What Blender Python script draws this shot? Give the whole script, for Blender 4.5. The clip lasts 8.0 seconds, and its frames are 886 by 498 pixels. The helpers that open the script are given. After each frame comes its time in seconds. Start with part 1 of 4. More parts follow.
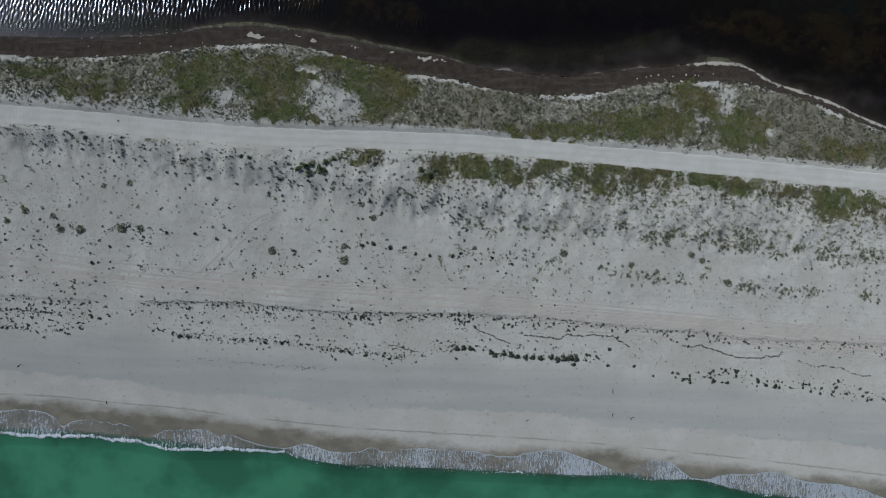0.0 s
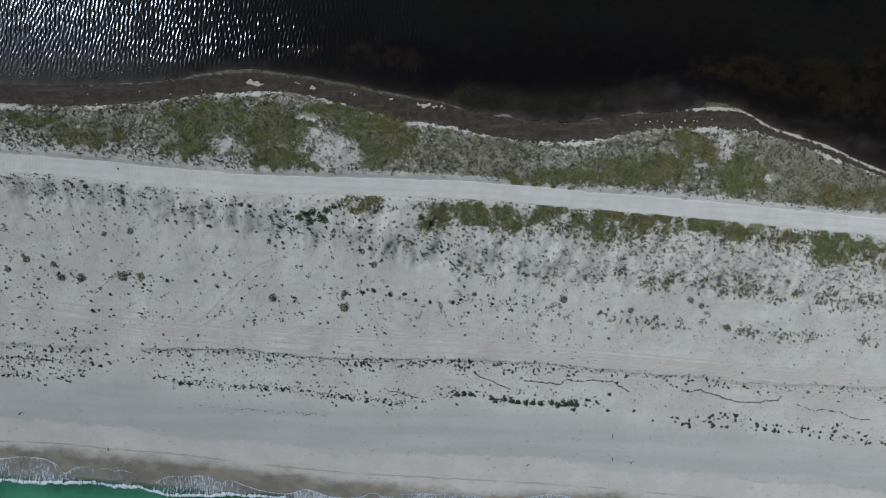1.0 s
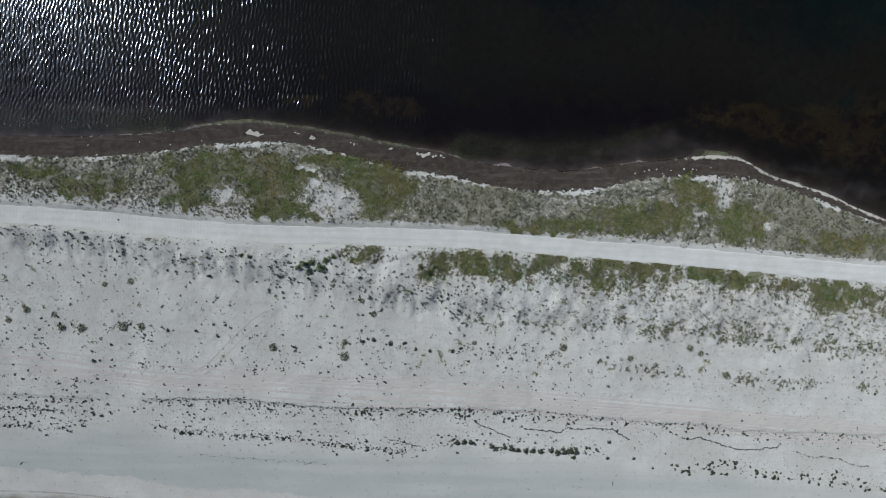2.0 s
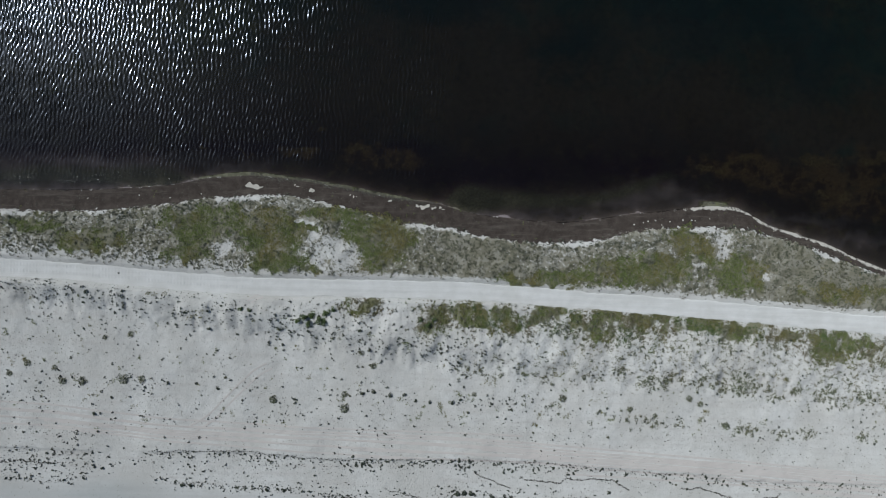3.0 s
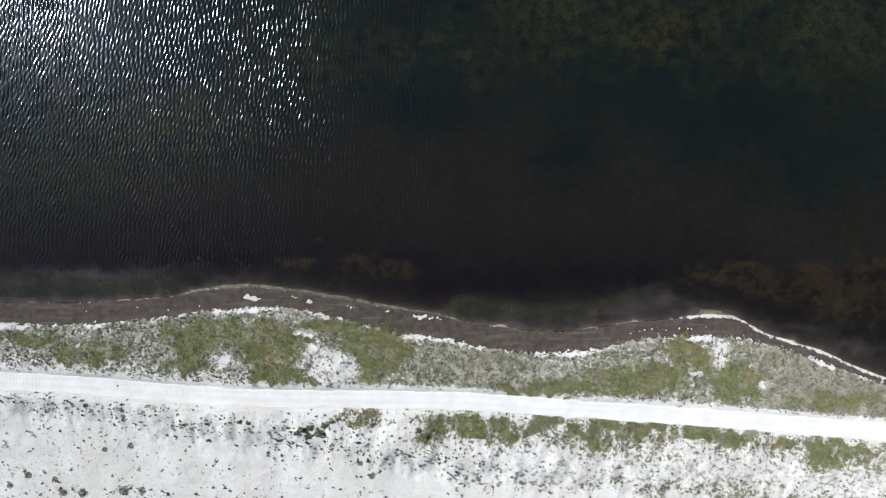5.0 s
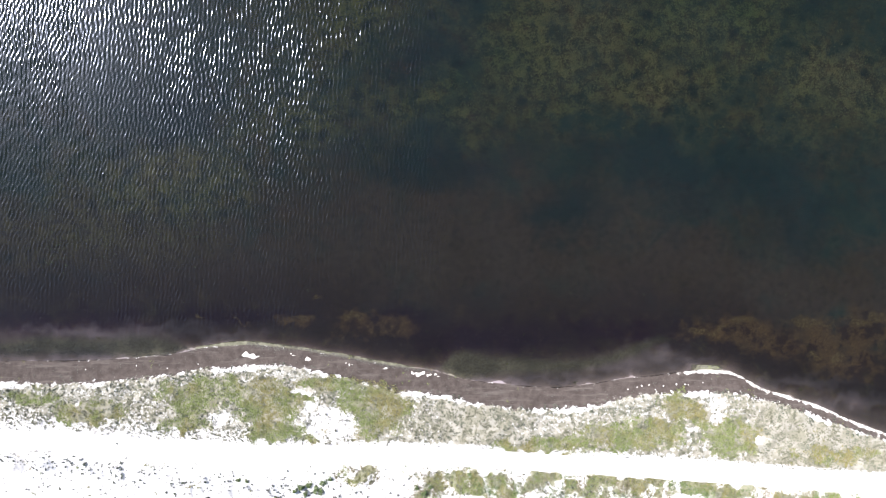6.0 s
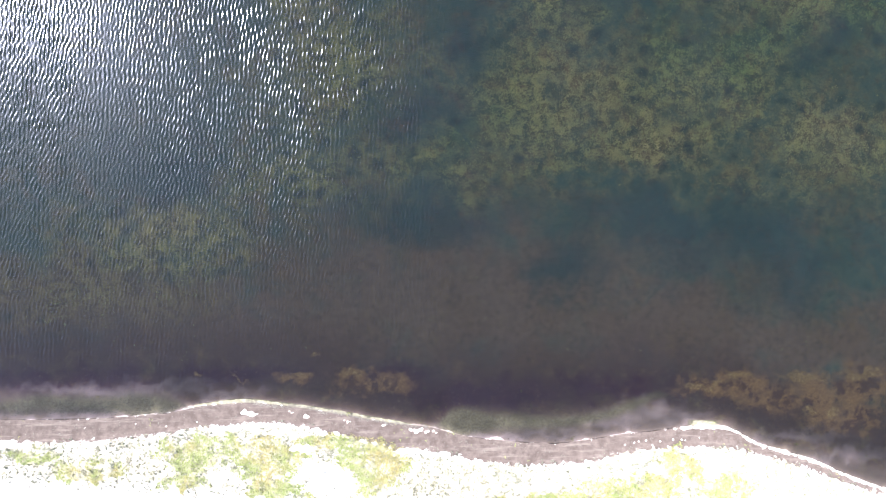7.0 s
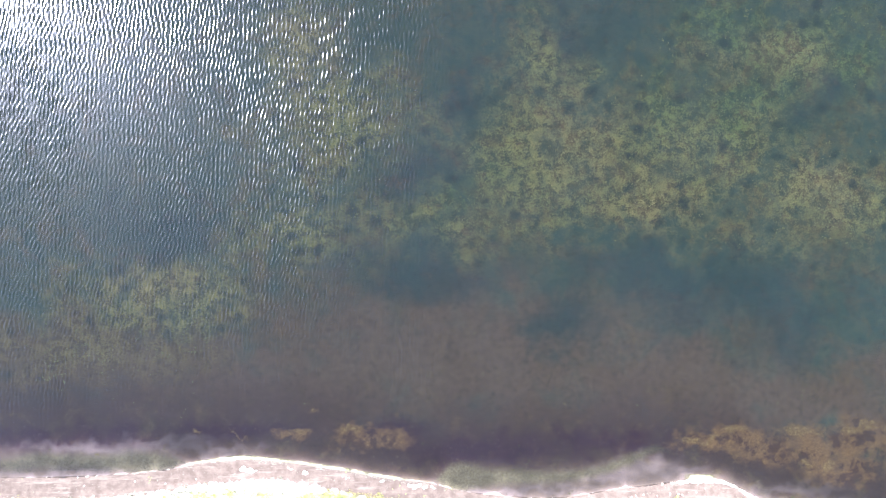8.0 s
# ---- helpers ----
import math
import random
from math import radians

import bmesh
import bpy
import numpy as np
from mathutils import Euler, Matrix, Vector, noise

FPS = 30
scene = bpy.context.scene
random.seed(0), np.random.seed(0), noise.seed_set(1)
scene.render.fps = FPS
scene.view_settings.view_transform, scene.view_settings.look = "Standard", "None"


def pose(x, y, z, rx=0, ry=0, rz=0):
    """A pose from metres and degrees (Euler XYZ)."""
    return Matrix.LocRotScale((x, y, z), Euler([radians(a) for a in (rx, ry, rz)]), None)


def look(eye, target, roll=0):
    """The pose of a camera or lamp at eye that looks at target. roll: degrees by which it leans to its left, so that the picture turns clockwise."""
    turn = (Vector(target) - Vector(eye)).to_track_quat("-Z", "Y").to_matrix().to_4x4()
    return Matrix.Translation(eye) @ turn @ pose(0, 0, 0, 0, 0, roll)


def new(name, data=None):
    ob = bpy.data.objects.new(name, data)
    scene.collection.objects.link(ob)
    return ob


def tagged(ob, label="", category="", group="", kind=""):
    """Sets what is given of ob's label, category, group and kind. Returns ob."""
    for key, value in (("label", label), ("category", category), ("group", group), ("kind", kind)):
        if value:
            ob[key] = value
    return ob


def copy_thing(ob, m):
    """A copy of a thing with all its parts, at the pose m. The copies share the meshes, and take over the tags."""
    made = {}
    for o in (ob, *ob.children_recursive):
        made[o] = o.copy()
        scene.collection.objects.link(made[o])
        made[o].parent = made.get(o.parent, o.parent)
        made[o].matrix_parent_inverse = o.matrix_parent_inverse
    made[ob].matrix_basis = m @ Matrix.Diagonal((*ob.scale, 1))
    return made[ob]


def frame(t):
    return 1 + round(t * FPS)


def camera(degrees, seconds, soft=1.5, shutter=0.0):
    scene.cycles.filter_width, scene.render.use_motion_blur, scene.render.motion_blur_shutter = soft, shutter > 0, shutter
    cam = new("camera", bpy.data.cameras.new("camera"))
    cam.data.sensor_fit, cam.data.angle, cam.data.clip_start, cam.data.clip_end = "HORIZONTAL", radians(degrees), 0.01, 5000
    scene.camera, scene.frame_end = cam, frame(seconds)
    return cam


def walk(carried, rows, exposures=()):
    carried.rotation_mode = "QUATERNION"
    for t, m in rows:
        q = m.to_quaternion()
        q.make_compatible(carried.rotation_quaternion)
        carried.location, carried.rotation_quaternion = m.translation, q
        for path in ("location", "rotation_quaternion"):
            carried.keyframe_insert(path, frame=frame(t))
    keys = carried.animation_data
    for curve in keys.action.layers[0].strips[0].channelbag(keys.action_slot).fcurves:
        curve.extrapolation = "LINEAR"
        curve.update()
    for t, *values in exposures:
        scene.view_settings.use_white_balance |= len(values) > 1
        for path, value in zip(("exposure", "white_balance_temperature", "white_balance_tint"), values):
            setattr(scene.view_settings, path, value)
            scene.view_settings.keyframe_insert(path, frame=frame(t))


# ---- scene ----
cam = camera(78.0, 8.0, soft=0.95)
# seconds, x, y, z, and the degrees by which the downward look leans
PATH = [
    (0.0, 0.019, -11.710, 124.778, -0.738, -0.416, 1.414),
    (0.5, -0.179, -6.236, 124.859, -0.865, -0.458, 1.303),
    (1.0, -0.343, -0.713, 124.923, -0.937, -0.482, 1.203),
    (1.5, -0.468, 4.907, 124.970, -0.975, -0.492, 1.112),
    (2.0, -0.552, 10.656, 125.000, -0.998, -0.492, 1.027),
    (2.5, -0.594, 16.560, 125.014, -1.018, -0.487, 0.946),
    (3.0, -0.594, 22.630, 125.016, -1.046, -0.478, 0.866),
    (3.5, -0.553, 28.870, 125.010, -1.087, -0.470, 0.787),
    (4.0, -0.473, 35.271, 125.000, -1.144, -0.465, 0.706),
    (4.5, -0.357, 41.815, 124.994, -1.215, -0.465, 0.622),
    (5.0, -0.210, 48.471, 124.999, -1.294, -0.471, 0.535),
    (5.5, -0.039, 55.201, 125.024, -1.373, -0.485, 0.445),
    (6.0, 0.150, 61.952, 125.080, -1.438, -0.509, 0.350),
    (6.5, 0.348, 68.664, 125.179, -1.472, -0.541, 0.250),
    (7.0, 0.546, 75.265, 125.332, -1.455, -0.583, 0.147),
    (7.5, 0.732, 81.671, 125.555, -1.361, -0.635, 0.040),
    (8.0, 0.896, 87.789, 125.862, -1.163, -0.695, -0.069),
]
EXPOSURES = [(0.0, -0.84, 5780, 5), (0.5, -0.68, 5780, 5), (1.0, -0.6, 5780, 5), (1.5, -0.39, 5780, 5), (3.0, -0.33, 5780, 5), (3.5, -0.22, 5780, 5),
             (4.0, -0.02, 5950, 6), (4.5, 0.11, 5950, 7), (5.0, 0.6, 5950, 9), (5.5, 1.15, 5950, 12), (6.0, 1.78, 5980, 16), (6.5, 2.58, 5950, 19), (7.0, 3.1, 5950, 19),
             (7.5, 3.45, 5950, 19), (8.0, 3.75, 5950, 19)]
walk(cam, [(t, pose(*row)) for t, *row in PATH], EXPOSURES)

# ---- light: midday sun over the lagoon, clear sky ----
SUN_EL, SUN_AZ = radians(40.0), math.atan2(-0.876, 0.482)
world = bpy.data.worlds.new("sky")
scene.world = world
world.use_nodes = True
wn = world.node_tree.nodes
sky = wn.new("ShaderNodeTexSky")
sky.sky_type, sky.sun_disc = "NISHITA", False
sky.sun_elevation, sky.sun_rotation = SUN_EL, SUN_AZ
wn["Background"].inputs["Strength"].default_value = 0.05
world.node_tree.links.new(sky.outputs[0], wn["Background"].inputs["Color"])
sun = new("sun", bpy.data.lights.new("sun", "SUN"))
sun.data.energy, sun.data.angle, sun.data.color = 4.7, radians(0.53), (1.0, 0.95, 0.88)
toward = Vector((math.cos(SUN_EL) * math.sin(SUN_AZ), math.cos(SUN_EL) * math.cos(SUN_AZ), math.sin(SUN_EL)))
sun.matrix_world = look(toward * 200, (0, 0, 0))

LAGOON_Z, SEA_Z = -0.6, -1.0
RNG = np.random.default_rng(7)


# ---- node helpers ----
def material(name, rough=0.9, spec=0.2, dusty=0.0):
    m = bpy.data.materials.new(name)
    m.use_nodes = True
    b = m.node_tree.nodes["Principled BSDF"]
    b.inputs["Roughness"].default_value = rough
    b.inputs["Specular IOR Level"].default_value = spec
    b.inputs["Diffuse Roughness"].default_value = dusty
    return m, m.node_tree, b


def node(nt, kind, values=None, **attrs):
    n = nt.nodes.new("ShaderNode" + kind)
    if "attribute_name" in attrs:
        n.attribute_name = attrs["attribute_name"]
    if "operation" in attrs:
        n.operation = attrs["operation"]
    if "interpolation_type" in attrs:
        n.interpolation_type = attrs["interpolation_type"]
    if "data_type" in attrs:
        n.data_type = attrs["data_type"]
    if "feature" in attrs:
        n.feature = attrs["feature"]
    for k, v in (values or {}).items():
        if isinstance(v, bpy.types.NodeSocket):
            nt.links.new(v, n.inputs[k])
        else:
            n.inputs[k].default_value = v
    return n


def field(nt, name):
    return node(nt, "Attribute", attribute_name=name).outputs["Fac"]


def calc(nt, op, a, b=0.0, c=0.0):
    return node(nt, "Math", {0: a, 1: b, 2: c}, operation=op).outputs[0]


def ramp(nt, value, lo, hi, a=0.0, b=1.0):
    return node(nt, "MapRange", {0: value, 1: lo, 2: hi, 3: a, 4: b}, interpolation_type="SMOOTHSTEP").outputs[0]


def place(nt, scale=(1, 1, 1), turn=0.0):
    co = node(nt, "TexCoord").outputs["Object"]
    return node(nt, "Mapping", {"Vector": co, "Scale": scale, "Rotation": (0, 0, radians(turn))}).outputs[0]


def grain(nt, scale, detail=4.0, rough=0.6, vec=None, distort=0.0):
    vec = vec if vec is not None else place(nt)
    return node(nt, "TexNoise", {"Vector": vec, "Scale": scale, "Detail": detail, "Roughness": rough, "Distortion": distort}).outputs[0]


def mix(nt, fac, a, b):
    n = node(nt, "Mix", data_type="RGBA")
    for key, v in ((0, fac), (6, a), (7, b)):
        if isinstance(v, bpy.types.NodeSocket):
            nt.links.new(v, n.inputs[key])
        else:
            n.inputs[key].default_value = (*v, 1) if isinstance(v, tuple) else v
    return n.outputs[2]


def bump(nt, height, dist, strength=1.0, normal=None):
    n = node(nt, "Bump", {"Height": height, "Distance": dist, "Strength": strength})
    if normal is not None:
        nt.links.new(normal, n.inputs["Normal"])
    return n.outputs[0]


# ---- the plan: lines across the spit, as knots (x, y) in metres ----
def line(knots):
    k = np.array(knots, float)
    xs, ys = k[:, 0], k[:, 1]
    m = np.gradient(ys, xs)

    def at(x):
        x = np.clip(np.asarray(x, float), xs[0], xs[-1])
        i = np.clip(np.searchsorted(xs, x) - 1, 0, len(xs) - 2)
        h = xs[i + 1] - xs[i]
        t = (x - xs[i]) / h
        return ((2 * t**3 - 3 * t**2 + 1) * ys[i] + (t**3 - 2 * t**2 + t) * h * m[i]
                + (3 * t**2 - 2 * t**3) * ys[i + 1] + (t**3 - t**2) * h * m[i + 1])
    return at


swash_edge = line([(-99.7, -52.9), (-93.3, -52.5), (-87.4, -54.0), (-85.2, -56.1), (-83.4, -55.2), (-73.8, -55.3), (-69.3, -56.1), (-67.1, -58.4), (-62.2, -56.7), (-55.7, -56.2), (-51.6, -56.5), (-50.1, -57.4), (-46.6, -57.2), (-42.9, -58.6), (-36.2, -59.9), (-33.6, -60.0), (-29.7, -58.9), (-27.1, -59.7), (-23.1, -60.7), (-17.9, -60.6), (-14.7, -59.5), (-10.1, -60.5), (-8.2, -60.0), (2.1, -59.5), (8.1, -59.8), (17.3, -60.9), (23.8, -59.4), (30.4, -59.5), (36.3, -61.4), (40.9, -63.2), (44.3, -64.2), (47.5, -62.4), (51.4, -61.0), (55.3, -61.6), (58.7, -64.2), (63.3, -65.0), (68.6, -63.7), (73.8, -63.8), (79.1, -63.1), (84.4, -64.7), (89.7, -65.5), (96.3, -66.0), (100.3, -67.0), (105.4, -68.7)])
break_line = line([(-99.6, -58.1), (-84.1, -58.2), (-73.8, -58.7), (-67.3, -59.3), (-62.1, -60.4), (-47.8, -60.6), (-34.8, -60.8), (-29.6, -62.4), (-21.8, -63.6), (-8.7, -63.8), (6.9, -64.2), (23.9, -64.7), (37.1, -64.9), (43.6, -64.6), (50.2, -65.4), (63.4, -65.7), (70.0, -67.4), (83.2, -68.9), (105.5, -70.8)])
wet_line = line([(-99.5, -49.9), (-86.7, -50.0), (-73.8, -50.8), (-60.8, -51.8), (-47.9, -53.1), (-34.9, -54.1), (-21.9, -56.0), (-8.9, -57.2), (2.1, -58.2), (17.2, -58.7), (30.3, -58.1), (43.4, -58.6), (56.5, -60.8), (69.7, -61.5), (82.9, -62.9), (105.1, -64.4)])
berm_line = line([(-99.5, -43.4), (-86.6, -44.8), (-73.8, -45.0), (-60.8, -47.3), (-47.9, -48.1), (-35.0, -48.4), (-25.9, -50.4), (-9.0, -50.3), (1.9, -50.4), (17.0, -50.5), (30.0, -51.1), (43.1, -53.4), (56.2, -53.8), (64.1, -54.0), (75.9, -55.5), (89.1, -55.7), (104.6, -57.5)])
drift_line = line([(-99.5, -49.0), (-86.6, -49.3), (-73.7, -50.4), (-60.8, -51.2), (-47.9, -52.6), (-34.9, -53.8), (-21.9, -54.8), (2.0, -55.8), (30.2, -57.0), (56.4, -58.8), (82.7, -61.1), (104.9, -63.3)])
row_a = line([(-99.5, -26.8), (-80.3, -27.5), (-67.5, -27.5), (-48.3, -27.2), (-35.4, -28.0), (-22.5, -28.9), (1.3, -28.5), (16.3, -28.8), (29.3, -29.5), (42.4, -30.6), (55.4, -31.1), (68.5, -32.4), (81.6, -32.8), (103.6, -33.3)])
row_b = line([(-99.5, -33.0), (-86.7, -33.8), (-77.1, -31.9), (-64.9, -33.0), (-57.2, -34.4), (-44.3, -35.2), (-32.7, -35.6), (-27.5, -36.5), (-17.2, -37.3), (-9.4, -38.1), (1.5, -36.6), (7.4, -35.9), (12.6, -36.9), (23.0, -37.7), (32.2, -37.7), (37.4, -38.0), (58.4, -41.5), (68.8, -40.5), (74.1, -42.2), (79.4, -43.0), (88.6, -43.6), (104.1, -45.3)])
row_c = line([(-99.5, -8.5), (-89.3, -9.6), (-80.4, -10.5), (-61.3, -11.0), (-45.9, -11.3), (-38.2, -10.7), (-31.8, -10.6), (-27.9, -12.9), (-21.4, -13.4), (-16.3, -12.4), (-9.9, -13.1), (-2.1, -14.5), (6.9, -14.4), (22.5, -15.1), (35.5, -16.8), (48.5, -18.4), (58.9, -18.9), (66.8, -19.6), (78.5, -20.7), (103.1, -21.3)])
row_d = line([(-10.0, -6.7), (10.6, -6.8), (23.5, -7.3), (36.5, -7.0), (48.1, -7.7), (58.5, -8.1), (67.6, -9.2), (80.7, -10.8), (93.8, -11.9), (102.7, -13.7)])
lanes = line([(-99.5, -19.6), (-86.8, -20.2), (-74.0, -21.5), (-61.2, -22.6), (-48.3, -23.2), (-29.0, -24.1), (-9.6, -24.8), (9.8, -25.5), (29.3, -26.6), (48.8, -27.8), (68.4, -29.1), (88.1, -31.0), (103.6, -32.3)])
dune_face = line([(-99.4, 10.4), (-86.8, 8.8), (-74.1, 7.1), (-61.3, 4.8), (-48.5, 3.8), (-35.7, 1.3), (-22.9, -0.8), (-10.0, -2.6), (0.8, -4.1), (15.7, -5.1), (28.7, -7.2), (41.6, -7.7), (61.1, -8.3), (80.6, -9.3), (102.7, -14.1)])
road_mid = line([(-99.6, 14.7), (-86.9, 14.2), (-74.2, 13.3), (-61.5, 12.3), (-48.7, 11.5), (-35.9, 11.1), (-23.1, 11.1), (-10.3, 11.0), (0.5, 10.9), (15.4, 10.3), (28.3, 9.4), (41.2, 8.6), (54.2, 7.8), (67.2, 6.9), (80.2, 5.9), (93.2, 4.9), (102.1, 4.3)])
bank_foot = line([(-99.7, 27.9), (-86.9, 27.3), (-80.4, 27.8), (-67.6, 28.7), (-61.1, 29.6), (-54.7, 30.7), (-41.8, 31.8), (-35.3, 31.8), (-28.9, 30.8), (-22.4, 29.4), (-15.9, 27.7), (-9.4, 26.1), (1.5, 25.1), (10.1, 23.2), (16.6, 22.3), (29.7, 22.2), (36.2, 23.0), (42.7, 24.6), (49.2, 25.6), (55.8, 25.9), (62.3, 26.1), (68.9, 26.0), (75.5, 24.3), (82.1, 22.7), (88.7, 20.3), (95.4, 17.8), (104.4, 14.9)])
shore = line([(-100.2, 32.4), (-87.3, 32.5), (-74.4, 32.9), (-65.3, 33.6), (-57.6, 34.7), (-53.7, 35.6), (-48.5, 36.0), (-44.0, 36.3), (-35.5, 35.7), (-22.5, 33.8), (-9.5, 31.5), (0.3, 30.3), (3.6, 29.3), (16.7, 27.4), (29.8, 26.9), (36.3, 27.7), (42.9, 28.8), (49.4, 29.5), (56.0, 30.4), (62.6, 31.0), (69.2, 30.3), (75.8, 26.8), (82.5, 24.8), (89.2, 22.7), (95.9, 19.7), (105.0, 16.3)])
shelf = line([(-100.2, 38.6), (-80.8, 38.7), (-61.5, 38.0), (-57.0, 36.2), (-53.7, 36.4), (-48.5, 37.2), (-44.0, 37.5), (-35.6, 36.7), (-22.6, 34.8), (-9.5, 32.5), (0.3, 31.3), (3.5, 32.8), (16.6, 32.2), (29.7, 32.3), (42.8, 34.3), (49.4, 35.4), (57.3, 33.0), (61.3, 32.4), (65.2, 32.3), (69.2, 31.5), (75.9, 27.8), (82.5, 26.2), (89.2, 25.2), (95.9, 23.2), (104.9, 20.6)])

# patches: x, y, half length, half width
GRASS = [(-50.8, 26.2, 11.4, 3.1), (-55.2, 23.3, 5.7, 3.1), (-38.7, 23.7, 7.5, 5.4), (-24.7, 27.8, 8.0, 1.8), (-14.6, 21.4, 7.7, 5.7), (-30.4, 24.1, 4.4, 2.2), (-37.3, 16.8, 5.9, 2.1), (-28.8, 17.0, 3.4, 2.2), (-57.0, 18.7, 5.4, 1.9), (-91.5, 24.2, 6.2, 1.9), (-78.7, 21.2, 9.0, 2.6), (45.5, 16.4, 11.9, 3.4), (56.6, 22.8, 4.4, 3.1), (68.1, 15.8, 6.7, 4.4), (28.8, 14.2, 7.7, 1.8), (18.5, 13.2, 5.9, 1.3), (60.9, 19.9, 2.8, 3.1), (92.9, 11.6, 9.0, 1.8)]
GRASS_SOUTH = [(9.1, 4.8, 9.7, 2.8), (23.2, 5.3, 9.7, 2.8), (36.1, 4.6, 9.7, 3.6), (48.4, 4.8, 7.7, 3.1), (60.4, 4.6, 6.7, 2.3), (-2.5, 4.8, 3.9, 3.6), (-17.9, 7.0, 4.6, 1.9), (71.1, 2.7, 7.7, 1.8), (93.4, -1.6, 8.0, 3.4), (82.8, 2.0, 7.7, 1.8)]
BARE = [(-24.0, 18.9, 6.7, 3.5), (-28.4, 23.1, 1.4, 2.3), (-31.0, 26.1, 2.6, 0.8), (-48.5, 19.6, 2.6, 1.2), (64.3, 22.2, 1.8, 3.9), (75.3, 15.1, 1.4, 1.1), (59.0, 17.7, 1.2, 1.2), (-10.2, 5.1, 4.9, 2.8)]
WEED = [(-64.8, 73.7, 20.6, 8.0), (-30.5, 132.2, 9.0, 14.2), (46.6, 102.4, 31.0, 14.8), (90.5, 94.5, 19.4, 14.8), (24.2, 105.0, 27.1, 16.8), (63.7, 114.2, 29.7, 11.6), (83.4, 131.2, 24.5, 12.9), (-21.5, 112.8, 19.4, 14.2), (11.1, 90.6, 24.5, 7.7), (-80.5, 61.9, 23.2, 7.1), (28.1, 131.0, 11.6, 11.6), (-26.9, 88.0, 19.4, 7.7)]
CHANNEL = [(-2.0, 103.7, 9.0, 6.2), (8.5, 123.2, 7.7, 6.5), (34.6, 137.5, 7.7, 7.7), (30.9, 69.5, 9.0, 5.8), (77.4, 72.0, 21.9, 9.7), (54.7, 80.0, 25.8, 5.2), (93.5, 120.8, 7.7, 6.5), (-60.7, 89.3, 16.8, 5.8), (-6.0, 81.4, 16.8, 5.2)]
GREENER = [(74.1, 131.2, 33.5, 16.8), (94.0, 128.6, 15.5, 15.5), (7.2, 100.7, 6.0, 3.0)]
MUCK = [(-83.4, 41.1, 24.5, 2.6), (-48.1, 42.7, 15.5, 2.3), (12.4, 38.3, 19.4, 3.4), (41.7, 39.9, 14.2, 2.8), (-8.7, 41.8, 7.7, 2.6)]
SILT = [(-76, 60, 38.0, 9.0), (72, 47, 18.0, 6.5), (93, 49.5, 24.0, 9.5), (4.5, 59.0, 54.2, 16.8), (50.9, 53.5, 38.7, 10.3), (-35.0, 52.5, 38.7, 9.0)]
RUST = [(65, 40.0, 9.0, 1.9), (74, 40.3, 6.0, 3.0), (80, 36.8, 7.0, 3.4), (92, 38.3, 10.0, 4.2), (103, 40.5, 8.0, 4.2), (97, 32.6, 9.0, 3.4), (-19, 43.0, 5.0, 1.4), (-14, 40.0, 9.0, 2.4), (-33, 41.5, 4.0, 1.0)]
GOLD = [(71, 42.4, 3.2, 1.0), (63, 40.6, 5.5, 0.8), (87, 42.2, 6.0, 0.9), (101.8, 43.0, 6.0, 1.0), (88.7, 33.6, 1.6, 1.1), (94, 33.6, 1.3, 1.4), (-19, 43.6, 3.4, 0.9), (-54.1, 42.8, 1.2, 0.6), (-44.3, 41.8, 2.2, 0.5), (-27.9, 46.4, 1.2, 0.6), (-32, 42.0, 2.4, 0.6)]
LILAC = [(-78, 39.2, 18.0, 1.3), (-62, 40.2, 10.0, 1.3), (-50, 38.4, 9.0, 1.2), (-82, 33.4, 24.0, 0.9), (50, 34.4, 9.0, 2.0), (41, 32.4, 9.0, 1.5), (59, 33.0, 6.0, 1.2), (20, 28.6, 18.0, 1.0), (84, 28.2, 10.0, 1.2), (97, 23.6, 10.0, 1.4)]
BRIGHT = [(-66, 76, 14.0, 4.6), (52, 95, 11.0, 6.0), (93, 101, 11.0, 5.5), (-30, 132, 6.0, 11.0), (85, 132, 8.0, 7.0), (66, 128, 5.0, 4.0), (33, 112, 9.0, 9.0)]
# pale chips of sand on the peat
CHIPS = [(-43.1, 34.0, 2.8, 0.6), (-29.5, 33.5, 1.4, 0.5), (-4.6, 30.2, 2.0, 0.4), (-1.3, 29.7, 2.0, 0.35), (-20.1, 32.0, 1.0, 0.2), (-11.7, 31.1, 1.2, 0.3), (-33.0, 33.9, 0.8, 0.25)]


def patches(items, x, y, soft=0.35, warp=1.0):
    """How far inside the patches, 0 to 1, with soft rims."""
    out = np.zeros(np.broadcast(x, y).shape)
    x, y = x + warp * rough(x, y, 4.5 * warp, 31, 4), y + warp * rough(x, y, 4.0 * warp, 33, 4)
    for cx, cy, a, b in items:
        r = np.sqrt(((x - cx) / a) ** 2 + ((y - cy) / b) ** 2)
        out = np.maximum(out, np.clip((1 + soft - r) / (2 * soft), 0, 1))
    return out


algae_out = line([(-100, 36.4), (-92, 37.8), (-80, 37.5), (-62, 37.5), (-56, 35.2), (-50, 34.0), (0, 30.0), (2, 32.8), (14.5, 33.8), (27.7, 33.2), (38, 34.1), (46, 36.8), (53, 38.6), (58, 35.5), (63, 32.0), (105, 14.0)])
algae_in = line([(-100, 34.4), (-80, 34.6), (-62, 34.2), (-56, 36.0), (-50, 36.0), (0, 32.0), (2, 30.2), (14.6, 29.9), (27.7, 30.4), (38.3, 31.9), (46, 34.4), (53, 37.6), (58, 37.0), (63, 35.0), (105, 18.0)])


